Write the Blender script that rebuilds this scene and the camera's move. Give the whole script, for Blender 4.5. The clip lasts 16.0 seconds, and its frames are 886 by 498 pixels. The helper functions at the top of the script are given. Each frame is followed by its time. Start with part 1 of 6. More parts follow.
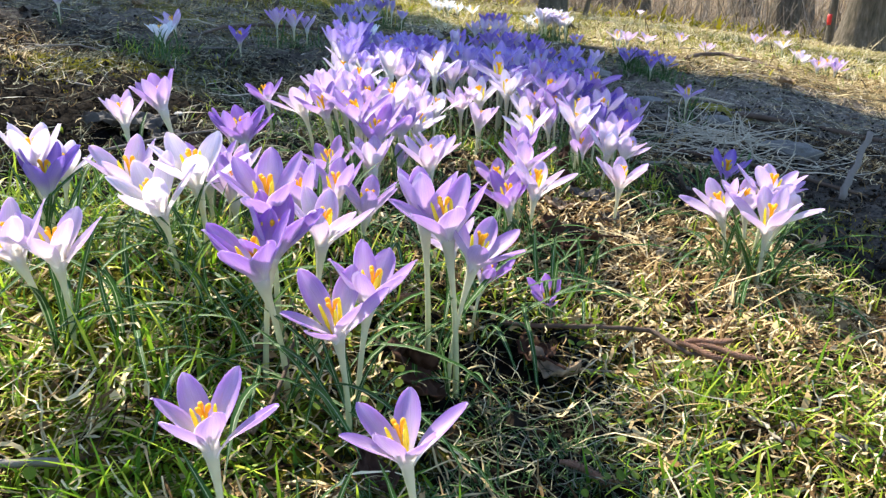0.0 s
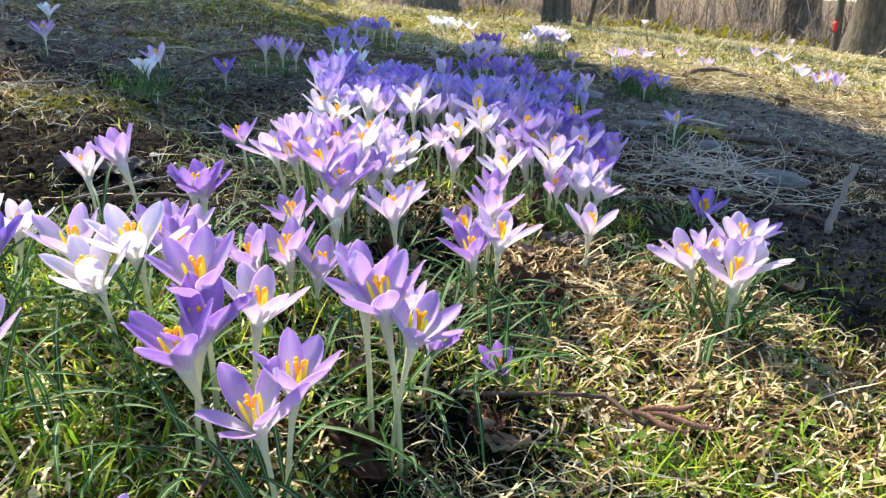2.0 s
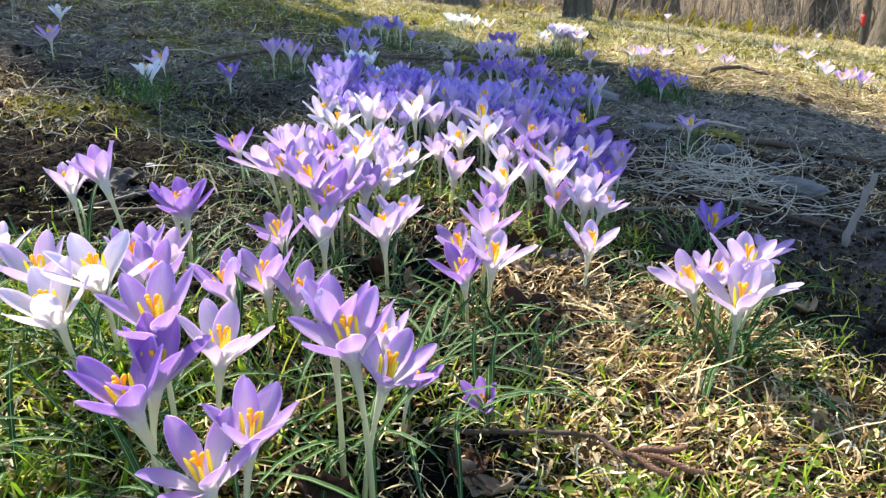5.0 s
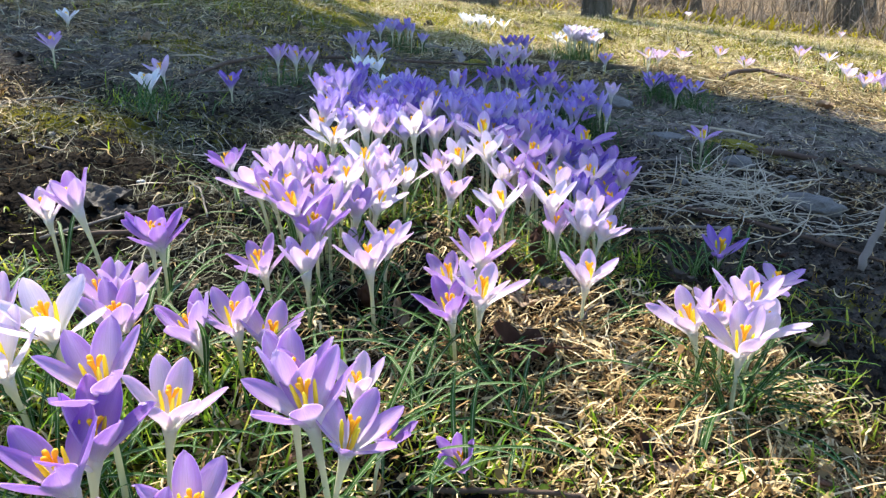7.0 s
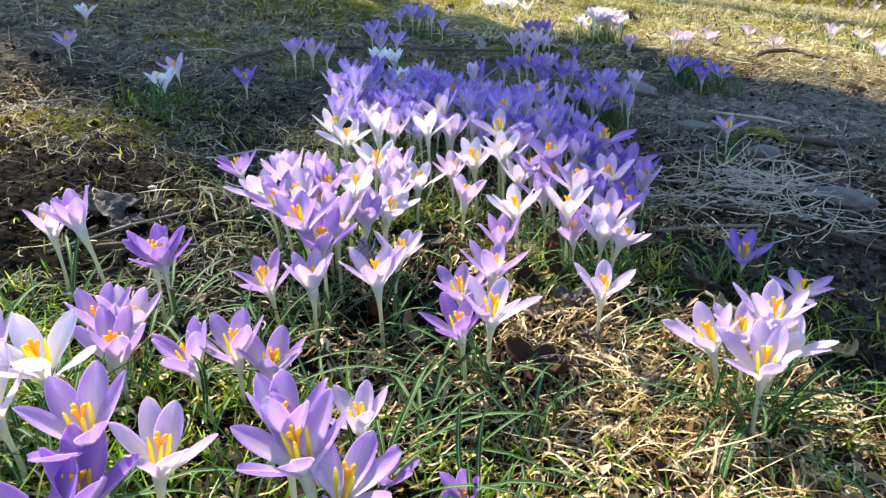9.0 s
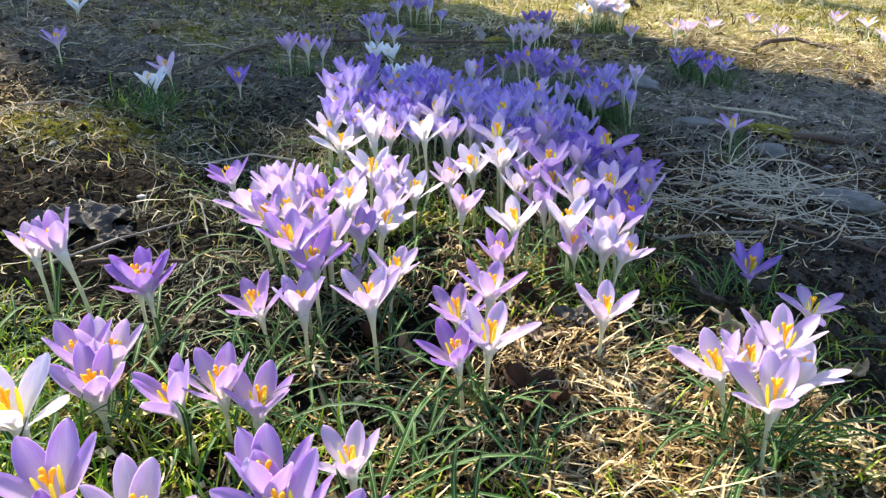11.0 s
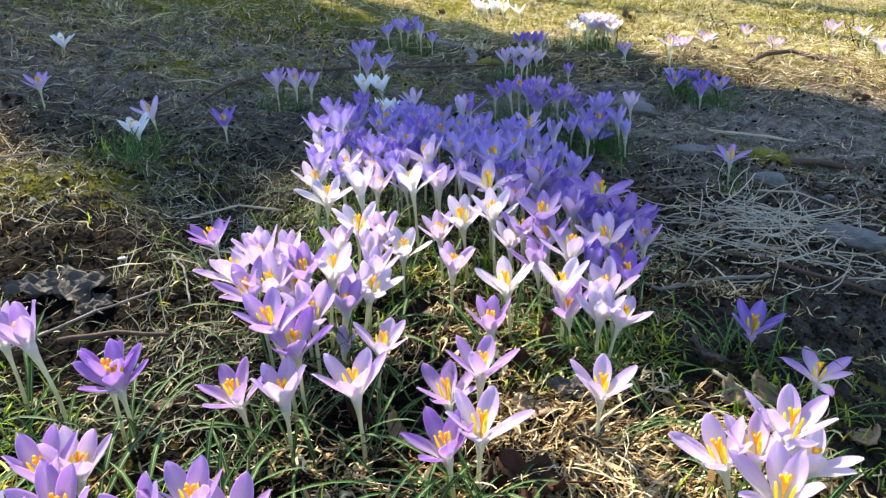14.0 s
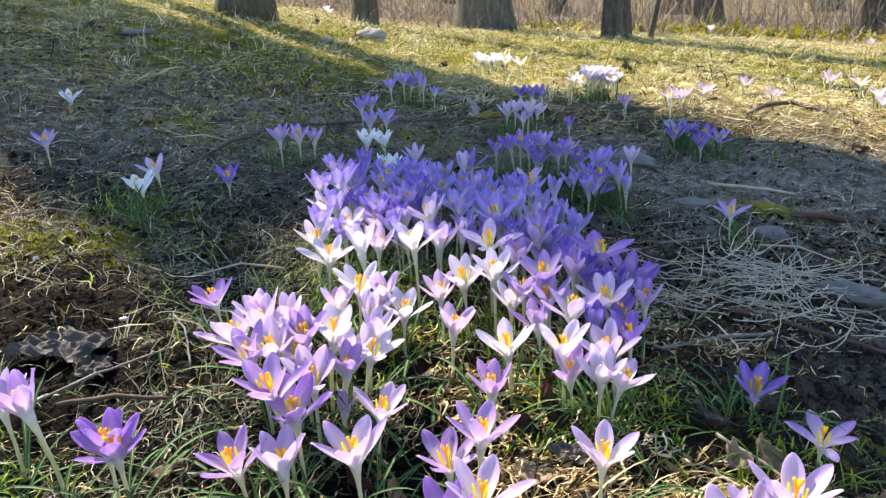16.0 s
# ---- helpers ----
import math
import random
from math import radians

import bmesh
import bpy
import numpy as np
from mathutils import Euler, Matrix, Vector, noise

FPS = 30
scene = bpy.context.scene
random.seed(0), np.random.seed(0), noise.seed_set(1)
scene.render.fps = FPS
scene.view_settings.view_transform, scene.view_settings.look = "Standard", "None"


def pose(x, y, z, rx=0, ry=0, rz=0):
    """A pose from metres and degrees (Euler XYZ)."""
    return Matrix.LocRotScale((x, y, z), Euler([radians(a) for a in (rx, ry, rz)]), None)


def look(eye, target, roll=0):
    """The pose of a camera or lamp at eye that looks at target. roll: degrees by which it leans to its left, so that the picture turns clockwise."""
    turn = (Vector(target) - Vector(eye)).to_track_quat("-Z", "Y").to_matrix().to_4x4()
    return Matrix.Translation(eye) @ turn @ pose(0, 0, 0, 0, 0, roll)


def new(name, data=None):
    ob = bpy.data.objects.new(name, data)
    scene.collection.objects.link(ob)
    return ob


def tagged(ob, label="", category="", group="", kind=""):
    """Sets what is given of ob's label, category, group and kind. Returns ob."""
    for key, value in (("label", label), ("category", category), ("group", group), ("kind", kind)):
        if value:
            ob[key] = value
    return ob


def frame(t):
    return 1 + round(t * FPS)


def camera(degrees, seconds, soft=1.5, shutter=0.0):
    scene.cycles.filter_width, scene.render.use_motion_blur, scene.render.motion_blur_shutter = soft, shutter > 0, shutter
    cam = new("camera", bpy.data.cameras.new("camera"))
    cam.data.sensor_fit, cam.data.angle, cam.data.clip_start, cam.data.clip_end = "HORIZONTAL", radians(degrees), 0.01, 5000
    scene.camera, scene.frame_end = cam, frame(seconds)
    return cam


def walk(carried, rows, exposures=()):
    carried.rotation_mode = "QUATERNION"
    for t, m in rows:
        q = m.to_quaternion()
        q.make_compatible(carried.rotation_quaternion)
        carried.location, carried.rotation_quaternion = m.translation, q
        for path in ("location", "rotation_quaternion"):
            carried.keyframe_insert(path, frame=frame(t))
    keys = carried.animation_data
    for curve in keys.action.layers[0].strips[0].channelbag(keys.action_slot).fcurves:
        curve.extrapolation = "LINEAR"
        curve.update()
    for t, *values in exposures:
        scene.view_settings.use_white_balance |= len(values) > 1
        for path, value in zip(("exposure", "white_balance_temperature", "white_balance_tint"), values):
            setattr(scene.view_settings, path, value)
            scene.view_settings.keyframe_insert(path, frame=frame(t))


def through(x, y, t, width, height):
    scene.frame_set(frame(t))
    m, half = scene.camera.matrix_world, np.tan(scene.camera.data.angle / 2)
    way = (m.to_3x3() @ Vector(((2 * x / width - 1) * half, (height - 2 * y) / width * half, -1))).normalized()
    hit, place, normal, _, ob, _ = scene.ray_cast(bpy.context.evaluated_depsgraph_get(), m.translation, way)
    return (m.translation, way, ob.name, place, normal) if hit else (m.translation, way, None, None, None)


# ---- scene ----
cam = camera(56.9, 16.0, soft=1.4)
PATH = [
    (0, (0.0099, -0.0850, 0.2189), (0.0388, 1.8147, -0.4061), 2.35),
    (0.5, (0.0138, -0.0816, 0.2290), (0.0268, 1.8196, -0.3914), 2.25),
    (1, (0.0193, -0.0770, 0.2360), (0.0271, 1.8266, -0.3775), 1.93),
    (1.5, (0.0301, -0.0707, 0.2455), (0.0322, 1.8347, -0.3626), 1.65),
    (2, (0.0437, -0.0654, 0.2489), (0.0457, 1.8398, -0.3596), 1.55),
    (2.5, (0.0473, -0.0607, 0.2487), (0.0373, 1.8434, -0.3631), 1.54),
    (3, (0.0498, -0.0589, 0.2505), (0.0293, 1.8442, -0.3642), 1.43),
    (3.5, (0.0539, -0.0542, 0.2511), (0.0240, 1.8470, -0.3688), 1.48),
    (4, (0.0561, -0.0477, 0.2518), (0.0175, 1.8532, -0.3688), 1.34),
    (4.2, (0.0571, -0.0455, 0.2528), (0.0162, 1.8565, -0.3641), 1.36),
    (6.3, (0.0828, -0.0151, 0.2711), (0.0053, 1.8796, -0.3645), 0.79),
    (6.5, (0.0843, -0.0106, 0.2714), (0.0015, 1.8846, -0.3621), 0.93),
    (7, (0.0857, -0.0009, 0.2761), (-0.0146, 1.8935, -0.3574), 1.07),
    (7.5, (0.0884, 0.0044, 0.2813), (-0.0312, 1.8941, -0.3626), 0.87),
    (8, (0.0922, 0.0124, 0.2861), (-0.0512, 1.8970, -0.3680), 0.36),
    (8.5, (0.0960, 0.0189, 0.2900), (-0.0670, 1.8976, -0.3764), -0.12),
    (11, (0.0975, 0.0529, 0.3085), (-0.0705, 1.9127, -0.4077), -0.54),
    (11.5, (0.0988, 0.0641, 0.3164), (-0.0647, 1.9305, -0.3834), -0.66),
    (12, (0.1003, 0.0695, 0.3216), (-0.0656, 1.9417, -0.3622), -1.25),
    (12.5, (0.1021, 0.0742, 0.3259), (-0.0680, 1.9471, -0.3549), -1.75),
    (13, (0.1043, 0.0799, 0.3332), (-0.0673, 1.9493, -0.3568), -1.85),
    (13.5, (0.1046, 0.0882, 0.3367), (-0.0636, 1.9488, -0.3774), -2.03),
    (14, (0.1044, 0.0941, 0.3433), (-0.0664, 1.9585, -0.3602), -2.12),
    (14.5, (0.1055, 0.0982, 0.3480), (-0.0675, 1.9734, -0.3255), -2.26),
    (15, (0.1075, 0.0986, 0.3524), (-0.0663, 1.9823, -0.2969), -2.41),
    (15.5, (0.1085, 0.0988, 0.3554), (-0.0646, 1.9906, -0.2699), -2.42),
    (16, (0.1074, 0.0975, 0.3558), (-0.0722, 1.9976, -0.2422), -2.36),
]
walk(cam, [(t, look(eye, target, roll)) for t, eye, target, roll in PATH],
     [(0, 1.31, 6500, 10), (4.2, 1.30, 6500, 10), (8.7, 1.30, 6520, 10), (10.8, 1.32, 6680, 9), (16, 1.37, 6760, 9.5)])

# ---- light ----
SUN_EL, SUN_TO = radians(44), Vector((0.64, -0.768, 0)).normalized()   # way of the light over the ground
sky_world = bpy.data.worlds.new("sky")
scene.world = sky_world
sky_world.use_nodes = True
_n = sky_world.node_tree
_bg = _n.nodes["Background"]
_sky = _n.nodes.new("ShaderNodeTexSky")
_sky.sky_type, _sky.sun_disc = "NISHITA", False
_sky.sun_elevation = SUN_EL
_sky.ozone_density, _sky.dust_density = 3.1, 0.5
_sky.sun_rotation = math.atan2(-SUN_TO.x, -SUN_TO.y)
_n.links.new(_sky.outputs[0], _bg.inputs[0])
_bg.inputs[1].default_value = 0.15
sun_data = bpy.data.lights.new("sun", "SUN")
sun_data.energy, sun_data.angle, sun_data.color = 5.0, radians(0.53), (1.0, 0.92, 0.77)
sun_lamp = new("sun", sun_data)
_way = Vector((SUN_TO.x * math.cos(SUN_EL), SUN_TO.y * math.cos(SUN_EL), -math.sin(SUN_EL)))
sun_lamp.matrix_world = Matrix.Translation((-6, 9, 8)) @ _way.to_track_quat("-Z", "Y").to_matrix().to_4x4()


# ---- materials ----
class Mat:
    """A small node builder."""
    def __init__(self, name):
        self.m = bpy.data.materials.new(name)
        self.m.use_nodes = True
        self.t = self.m.node_tree
        self.t.nodes.clear()
        self.out = self.add("ShaderNodeOutputMaterial")

    def add(self, kind, **inputs):
        node = self.t.nodes.new(kind)
        for k, v in inputs.items():
            self.put(node, k, v)
        return node

    def put(self, node, k, v):
        s = node.inputs[int(k[1:])] if k[0] == "i" and k[1:].isdigit() else node.inputs[k.replace("_", " ")]
        if isinstance(v, bpy.types.NodeSocket):
            self.t.links.new(v, s)
        else:
            s.default_value = v

    def coord(self, which="Object"):
        return self.add("ShaderNodeTexCoord").outputs[which]

    def noise(self, vec, scale, detail=4.0, rough=0.6):
        return self.add("ShaderNodeTexNoise", Vector=vec, Scale=scale, Detail=detail, Roughness=rough).outputs["Fac"]

    def ramp(self, fac, stops):
        node = self.add("ShaderNodeValToRGB", Fac=fac)
        e = node.color_ramp.elements
        while len(e) < len(stops):
            e.new(0.5)
        for el, (p, c) in zip(e, stops):
            el.position, el.color = p, (*c, 1) if len(c) == 3 else c
        return node.outputs[0]

    def mix(self, fac, a, b, mode="MIX"):
        node = self.t.nodes.new("ShaderNodeMix")
        node.data_type, node.blend_type = "RGBA", mode
        for i, v in ((0, fac), (6, a), (7, b)):
            if isinstance(v, bpy.types.NodeSocket):
                self.t.links.new(v, node.inputs[i])
            else:
                node.inputs[i].default_value = v if i == 0 else (*v, 1)
        return node.outputs[2]

    def math(self, op, a, b=0.0):
        node = self.t.nodes.new("ShaderNodeMath")
        node.operation = op
        for i, v in ((0, a), (1, b)):
            if isinstance(v, bpy.types.NodeSocket):
                self.t.links.new(v, node.inputs[i])
            else:
                node.inputs[i].default_value = v
        return node.outputs[0]

    def bump(self, height, strength=0.4, distance=0.002):
        return self.add("ShaderNodeBump", Height=height, Strength=strength, Distance=distance).outputs[0]

    def attr(self, name):
        node = self.add("ShaderNodeAttribute")
        node.attribute_name = name
        return node.outputs["Fac"]

    def finish(self, colour, rough=0.7, normal=None, translucent=0.0, specular=0.3, through=None):
        p = self.add("ShaderNodeBsdfPrincipled")
        for k, v in (("Base Color", colour), ("Roughness", rough), ("Specular IOR Level", specular)):
            if isinstance(v, tuple) and len(v) == 3:
                v = (*v, 1)
            self.put(p, k.replace(" ", "_"), v)
        if normal is not None:
            self.put(p, "Normal", normal)
        end = p.outputs[0]
        if translucent:
            tr = self.add("ShaderNodeBsdfTranslucent")
            c = through if through is not None else colour
            self.put(tr, "Color", (*c, 1) if isinstance(c, tuple) else c)
            if normal is not None:
                self.put(tr, "Normal", normal)
            ms = self.t.nodes.new("ShaderNodeMixShader")
            ms.inputs[0].default_value = translucent
            self.t.links.new(end, ms.inputs[1])
            self.t.links.new(tr.outputs[0], ms.inputs[2])
            end = ms.outputs[0]
        self.t.links.new(end, self.out.inputs[0])
        return self.m


def petal_material(name, tip, middle, base, edge):
    k = Mat(name)
    uv = k.add("ShaderNodeSeparateXYZ", Vector=k.coord("UV"))
    u, v = uv.outputs[0], uv.outputs[1]
    stretch = k.add("ShaderNodeMapping", Vector=k.coord("UV"))
    stretch.inputs["Scale"].default_value = (26, 1.6, 1)
    veins = k.noise(stretch.outputs[0], 1.0, 3.0)
    streak = k.noise(stretch.outputs[0], 2.3, 4.0, 0.7)
    blotch = k.noise(k.coord("Object"), 130.0, 2.0)
    rnd = k.add("ShaderNodeObjectInfo").outputs["Random"]
    vv = k.math("ADD", v, k.math("MULTIPLY", k.math("SUBTRACT", veins, 0.5), 0.22))
    vv = k.math("ADD", vv, k.math("MULTIPLY", k.math("SUBTRACT", rnd, 0.5), 0.22))
    col = k.ramp(vv, [(0.19, base), (0.48, middle), (0.80, tip), (0.98, tip)])
    rim = k.math("POWER", k.math("ABSOLUTE", k.math("SUBTRACT", k.math("MULTIPLY", u, 2.0), 1.0)), 1.9)
    rim = k.math("MULTIPLY", rim, k.math("MULTIPLY", k.math("ADD", k.math("MULTIPLY", v, 0.9), k.math("SUBTRACT", veins, 0.5)), 1.0))
    col = k.mix(rim, col, edge)
    core = k.math("SUBTRACT", 1.0, k.math("ABSOLUTE", k.math("SUBTRACT", k.math("MULTIPLY", u, 2.0), 1.0)))
    col = k.mix(k.math("MULTIPLY", k.math("POWER", core, 2.0), k.math("MULTIPLY", streak, 0.35)), col, base)
    fine = k.math("ADD", 0.48, k.math("MULTIPLY", k.math("ADD", veins, streak), 0.52))
    col = k.mix(1.0, col, k.add("ShaderNodeCombineColor", Red=fine, Green=fine, Blue=fine).outputs[0], "MULTIPLY")
    col = k.mix(k.math("MULTIPLY", blotch, 0.14), col, middle)
    return k.finish(col, 0.48, k.bump(veins, 0.25, 0.0006), 0.56, 0.30)


def paler(c, f):
    return tuple(a + (w - a) * f for a, w in zip(c, (0.93, 0.90, 0.95)))


# tip, middle, foot and rim of the tepals
PETAL_COLOURS = {
    "L": ((0.55, 0.35, 0.71), (0.735, 0.57, 0.81), (0.92, 0.89, 0.91), (0.41, 0.20, 0.66)),
    "P": ((0.71, 0.55, 0.79), (0.86, 0.76, 0.855), (0.94, 0.92, 0.92), (0.57, 0.37, 0.76)),
    "W": ((0.82, 0.73, 0.88), (0.91, 0.86, 0.91), (0.95, 0.94, 0.92), (0.75, 0.62, 0.85)),
    "M": ((0.47, 0.25, 0.68), (0.63, 0.42, 0.77), (0.86, 0.80, 0.90), (0.33, 0.14, 0.61)),
    # V is a bluer L: the shaded bed's blue cast is in its colour
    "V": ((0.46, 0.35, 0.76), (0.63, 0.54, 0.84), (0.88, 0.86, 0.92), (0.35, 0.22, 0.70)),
    "D": ((0.36, 0.21, 0.69), (0.51, 0.36, 0.79), (0.78, 0.71, 0.88), (0.25, 0.13, 0.61)),
    "B": ((0.86, 0.88, 0.93), (0.90, 0.91, 0.94), (0.93, 0.94, 0.92), (0.92, 0.93, 0.95)),
}
PETAL, PETAL_BACK = {}, {}
for _key, _cols in PETAL_COLOURS.items():
    _f = {"D": 0.2, "V": 0.35, "M": 0.4, "L": 0.55}.get(_key, 0.6)
    PETAL[_key] = petal_material("petal_inner_face", *_cols)
    PETAL_BACK[_key] = petal_material("petal_outer_face", paler(_cols[0], _f), paler(_cols[1], _f), (0.93, 0.92, 0.92), paler(_cols[3], _f))


def tube_material():
    k = Mat("flower_tube")
    v = k.add("ShaderNodeSeparateXYZ", Vector=k.coord("UV")).outputs[1]
    n = k.noise(k.coord(), 160.0)
    col = k.ramp(v, [(0.0, (0.42, 0.46, 0.20)), (0.45, (0.60, 0.60, 0.38)), (0.8, (0.74, 0.71, 0.58)), (1.0, (0.82, 0.76, 0.82))])
    col = k.mix(k.math("MULTIPLY", n, 0.3), col, (0.62, 0.66, 0.42))
    return k.finish(col, 0.5, k.bump(n, 0.15, 0.0005), 0.3, 0.35)


def plain(name, a, b, scale, rough=0.6, translucent=0.0, bump=0.3, dist=0.001, specular=0.3):
    k = Mat(name)
    n = k.noise(k.coord(), scale, 5.0)
    n2 = k.noise(k.coord(), scale * 7, 3.0)
    col = k.mix(k.math("ADD", k.math("MULTIPLY", n, 0.7), k.math("MULTIPLY", n2, 0.3)), a, b)
    return k.finish(col, rough, k.bump(n2, bump, dist), translucent, specular)


def leaf_material(name, a, b, rib, translucent=0.3, rib_width=0.2):
    k = Mat(name)
    uv = k.add("ShaderNodeSeparateXYZ", Vector=k.coord("UV"))
    n = k.noise(k.coord(), 90.0)
    rnd = k.add("ShaderNodeObjectInfo").outputs["Random"]
    col = k.mix(k.math("MULTIPLY", k.math("ADD", n, rnd), 0.5), a, b)
    off = k.math("ABSOLUTE", k.math("SUBTRACT", uv.outputs[0], 0.5))
    col = k.mix(k.math("MULTIPLY", k.math("LESS_THAN", off, rib_width * 0.5), 0.75), col, rib)
    return k.finish(col, 0.55, None, translucent, 0.12)


def island_material(name, stops, rough=0.6, translucent=0.0, specular=0.3, foot_shade=None, scale=40.0):
    """For the joined small pieces: a colour of its own for each."""
    k = Mat(name)
    r = k.add("ShaderNodeNewGeometry").outputs["Random Per Island"]
    n = k.noise(k.coord(), scale, 3.0)
    col = k.ramp(k.math("ADD", k.math("MULTIPLY", r, 0.8), k.math("MULTIPLY", n, 0.2)), stops)
    # Darkens each blade towards its foot: the turf's shade, put in as colour.
    if foot_shade:
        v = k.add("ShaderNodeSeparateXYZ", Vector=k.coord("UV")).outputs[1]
        col = k.mix(k.math("POWER", k.math("SUBTRACT", 1.0, v), 2.0), col, foot_shade)
    return k.finish(col, rough, None, translucent, specular)


TUBE = tube_material()
YELLOW = plain("anther_yellow", (1.0, 0.84, 0.03), (1.0, 0.93, 0.10), 300.0, 0.6, 0.3)
ORANGE = plain("stigma_orange", (0.98, 0.50, 0.01), (1.0, 0.64, 0.03), 300.0, 0.5, 0.3)
LEAF = leaf_material("crocus_leaf", (0.016, 0.055, 0.016), (0.070, 0.160, 0.032), (0.40, 0.46, 0.30), 0.3, 0.12)
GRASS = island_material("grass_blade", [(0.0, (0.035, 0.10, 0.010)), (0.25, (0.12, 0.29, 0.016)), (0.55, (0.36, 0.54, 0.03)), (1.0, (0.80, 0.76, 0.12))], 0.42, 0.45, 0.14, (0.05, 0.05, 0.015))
STRAW = island_material("dry_grass", [(0.0, (0.03, 0.016, 0.007)), (0.3, (0.17, 0.10, 0.042)), (0.6, (0.50, 0.36, 0.17)), (0.85, (0.78, 0.64, 0.38)), (1.0, (0.86, 0.76, 0.52))], 0.75, 0.05, 0.05)
# Rotted brown, taken darker so that gaps in the litter read as shaded.
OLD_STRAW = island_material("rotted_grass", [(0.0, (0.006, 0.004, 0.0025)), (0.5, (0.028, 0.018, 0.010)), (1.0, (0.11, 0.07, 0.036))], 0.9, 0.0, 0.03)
LAWN_STRAW = island_material("bleached_lawn_grass", [(0.0, (0.10, 0.07, 0.03)), (0.3, (0.40, 0.31, 0.15)), (0.65, (0.72, 0.60, 0.34)), (1.0, (0.90, 0.82, 0.58))], 0.7, 0.05, 0.12)
WEATHERED = island_material("weathered_grass", [(0.0, (0.020, 0.021, 0.012)), (0.4, (0.090, 0.092, 0.056)), (0.8, (0.29, 0.28, 0.19)), (1.0, (0.60, 0.57, 0.44))], 0.8, 0.05, 0.08)
STALK = island_material("bleached_stalk", [(0.0, (0.14, 0.10, 0.06)), (0.4, (0.42, 0.34, 0.24)), (1.0, (0.80, 0.71, 0.55))], 0.6, 0.05, 0.3)
STALK_ROUND = leaf_material("bleached_round_stalk", (0.26, 0.22, 0.16), (0.76, 0.69, 0.55), (0.5, 0.42, 0.3), 0.05, 0.0)
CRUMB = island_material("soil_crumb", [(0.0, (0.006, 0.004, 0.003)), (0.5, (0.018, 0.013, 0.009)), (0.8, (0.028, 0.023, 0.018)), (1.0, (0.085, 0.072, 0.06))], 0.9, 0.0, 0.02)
MOSS = island_material("moss_frond", [(0.0, (0.06, 0.055, 0.006)), (0.5, (0.26, 0.225, 0.014)), (1.0, (0.62, 0.53, 0.035))], 0.8, 0.25, 0.2)
CLOVER = leaf_material("weed_leaf", (0.05, 0.11, 0.012), (0.19, 0.25, 0.03), (0.16, 0.22, 0.04), 0.35, 0.08)
BROWN_LEAF = plain("dead_leaf_brown", (0.026, 0.012, 0.009), (0.085, 0.044, 0.028), 45.0, 0.8, 0.06, 0.5, 0.001, 0.1)
GREY_LEAF = plain("dead_leaf_grey", (0.034, 0.028, 0.023), (0.125, 0.107, 0.092), 60.0, 0.7, 0.08, 0.6)
TAN_LEAF = plain("dead_leaf_tan", (0.26, 0.17, 0.10), (0.46, 0.34, 0.22), 45.0, 0.65, 0.2, 0.4)
TWIG = plain("twig_bark", (0.055, 0.032, 0.022), (0.13, 0.085, 0.06), 220.0, 0.75, 0.0, 0.6)
GREY_STICK = plain("weathered_stick", (0.13, 0.11, 0.095), (0.26, 0.23, 0.20), 160.0, 0.8, 0.0, 0.6)
PALE_STICK = plain("pale_stalk", (0.36, 0.29, 0.19), (0.56, 0.48, 0.34), 120.0, 0.7, 0.0, 0.4)
CATKIN = plain("catkin", (0.18, 0.085, 0.05), (0.40, 0.23, 0.15), 400.0, 0.85, 0.0, 0.5)
STONE = plain("stone", (0.09, 0.087, 0.083), (0.32, 0.31, 0.295), 55.0, 0.9, 0.0, 1.0, 0.006)
CUSHION = plain("moss_cushion", (0.09, 0.085, 0.008), (0.50, 0.43, 0.04), 160.0, 0.9, 0.0, 1.0, 0.006)
PALE_ROCK = plain("pale_rock", (0.24, 0.21, 0.17), (0.50, 0.46, 0.39), 25.0, 0.9, 0.0, 1.0, 0.01)
CHIP = plain("pale_chip", (0.5, 0.48, 0.44), (0.72, 0.70, 0.66), 60.0, 0.7, 0.0, 0.3)


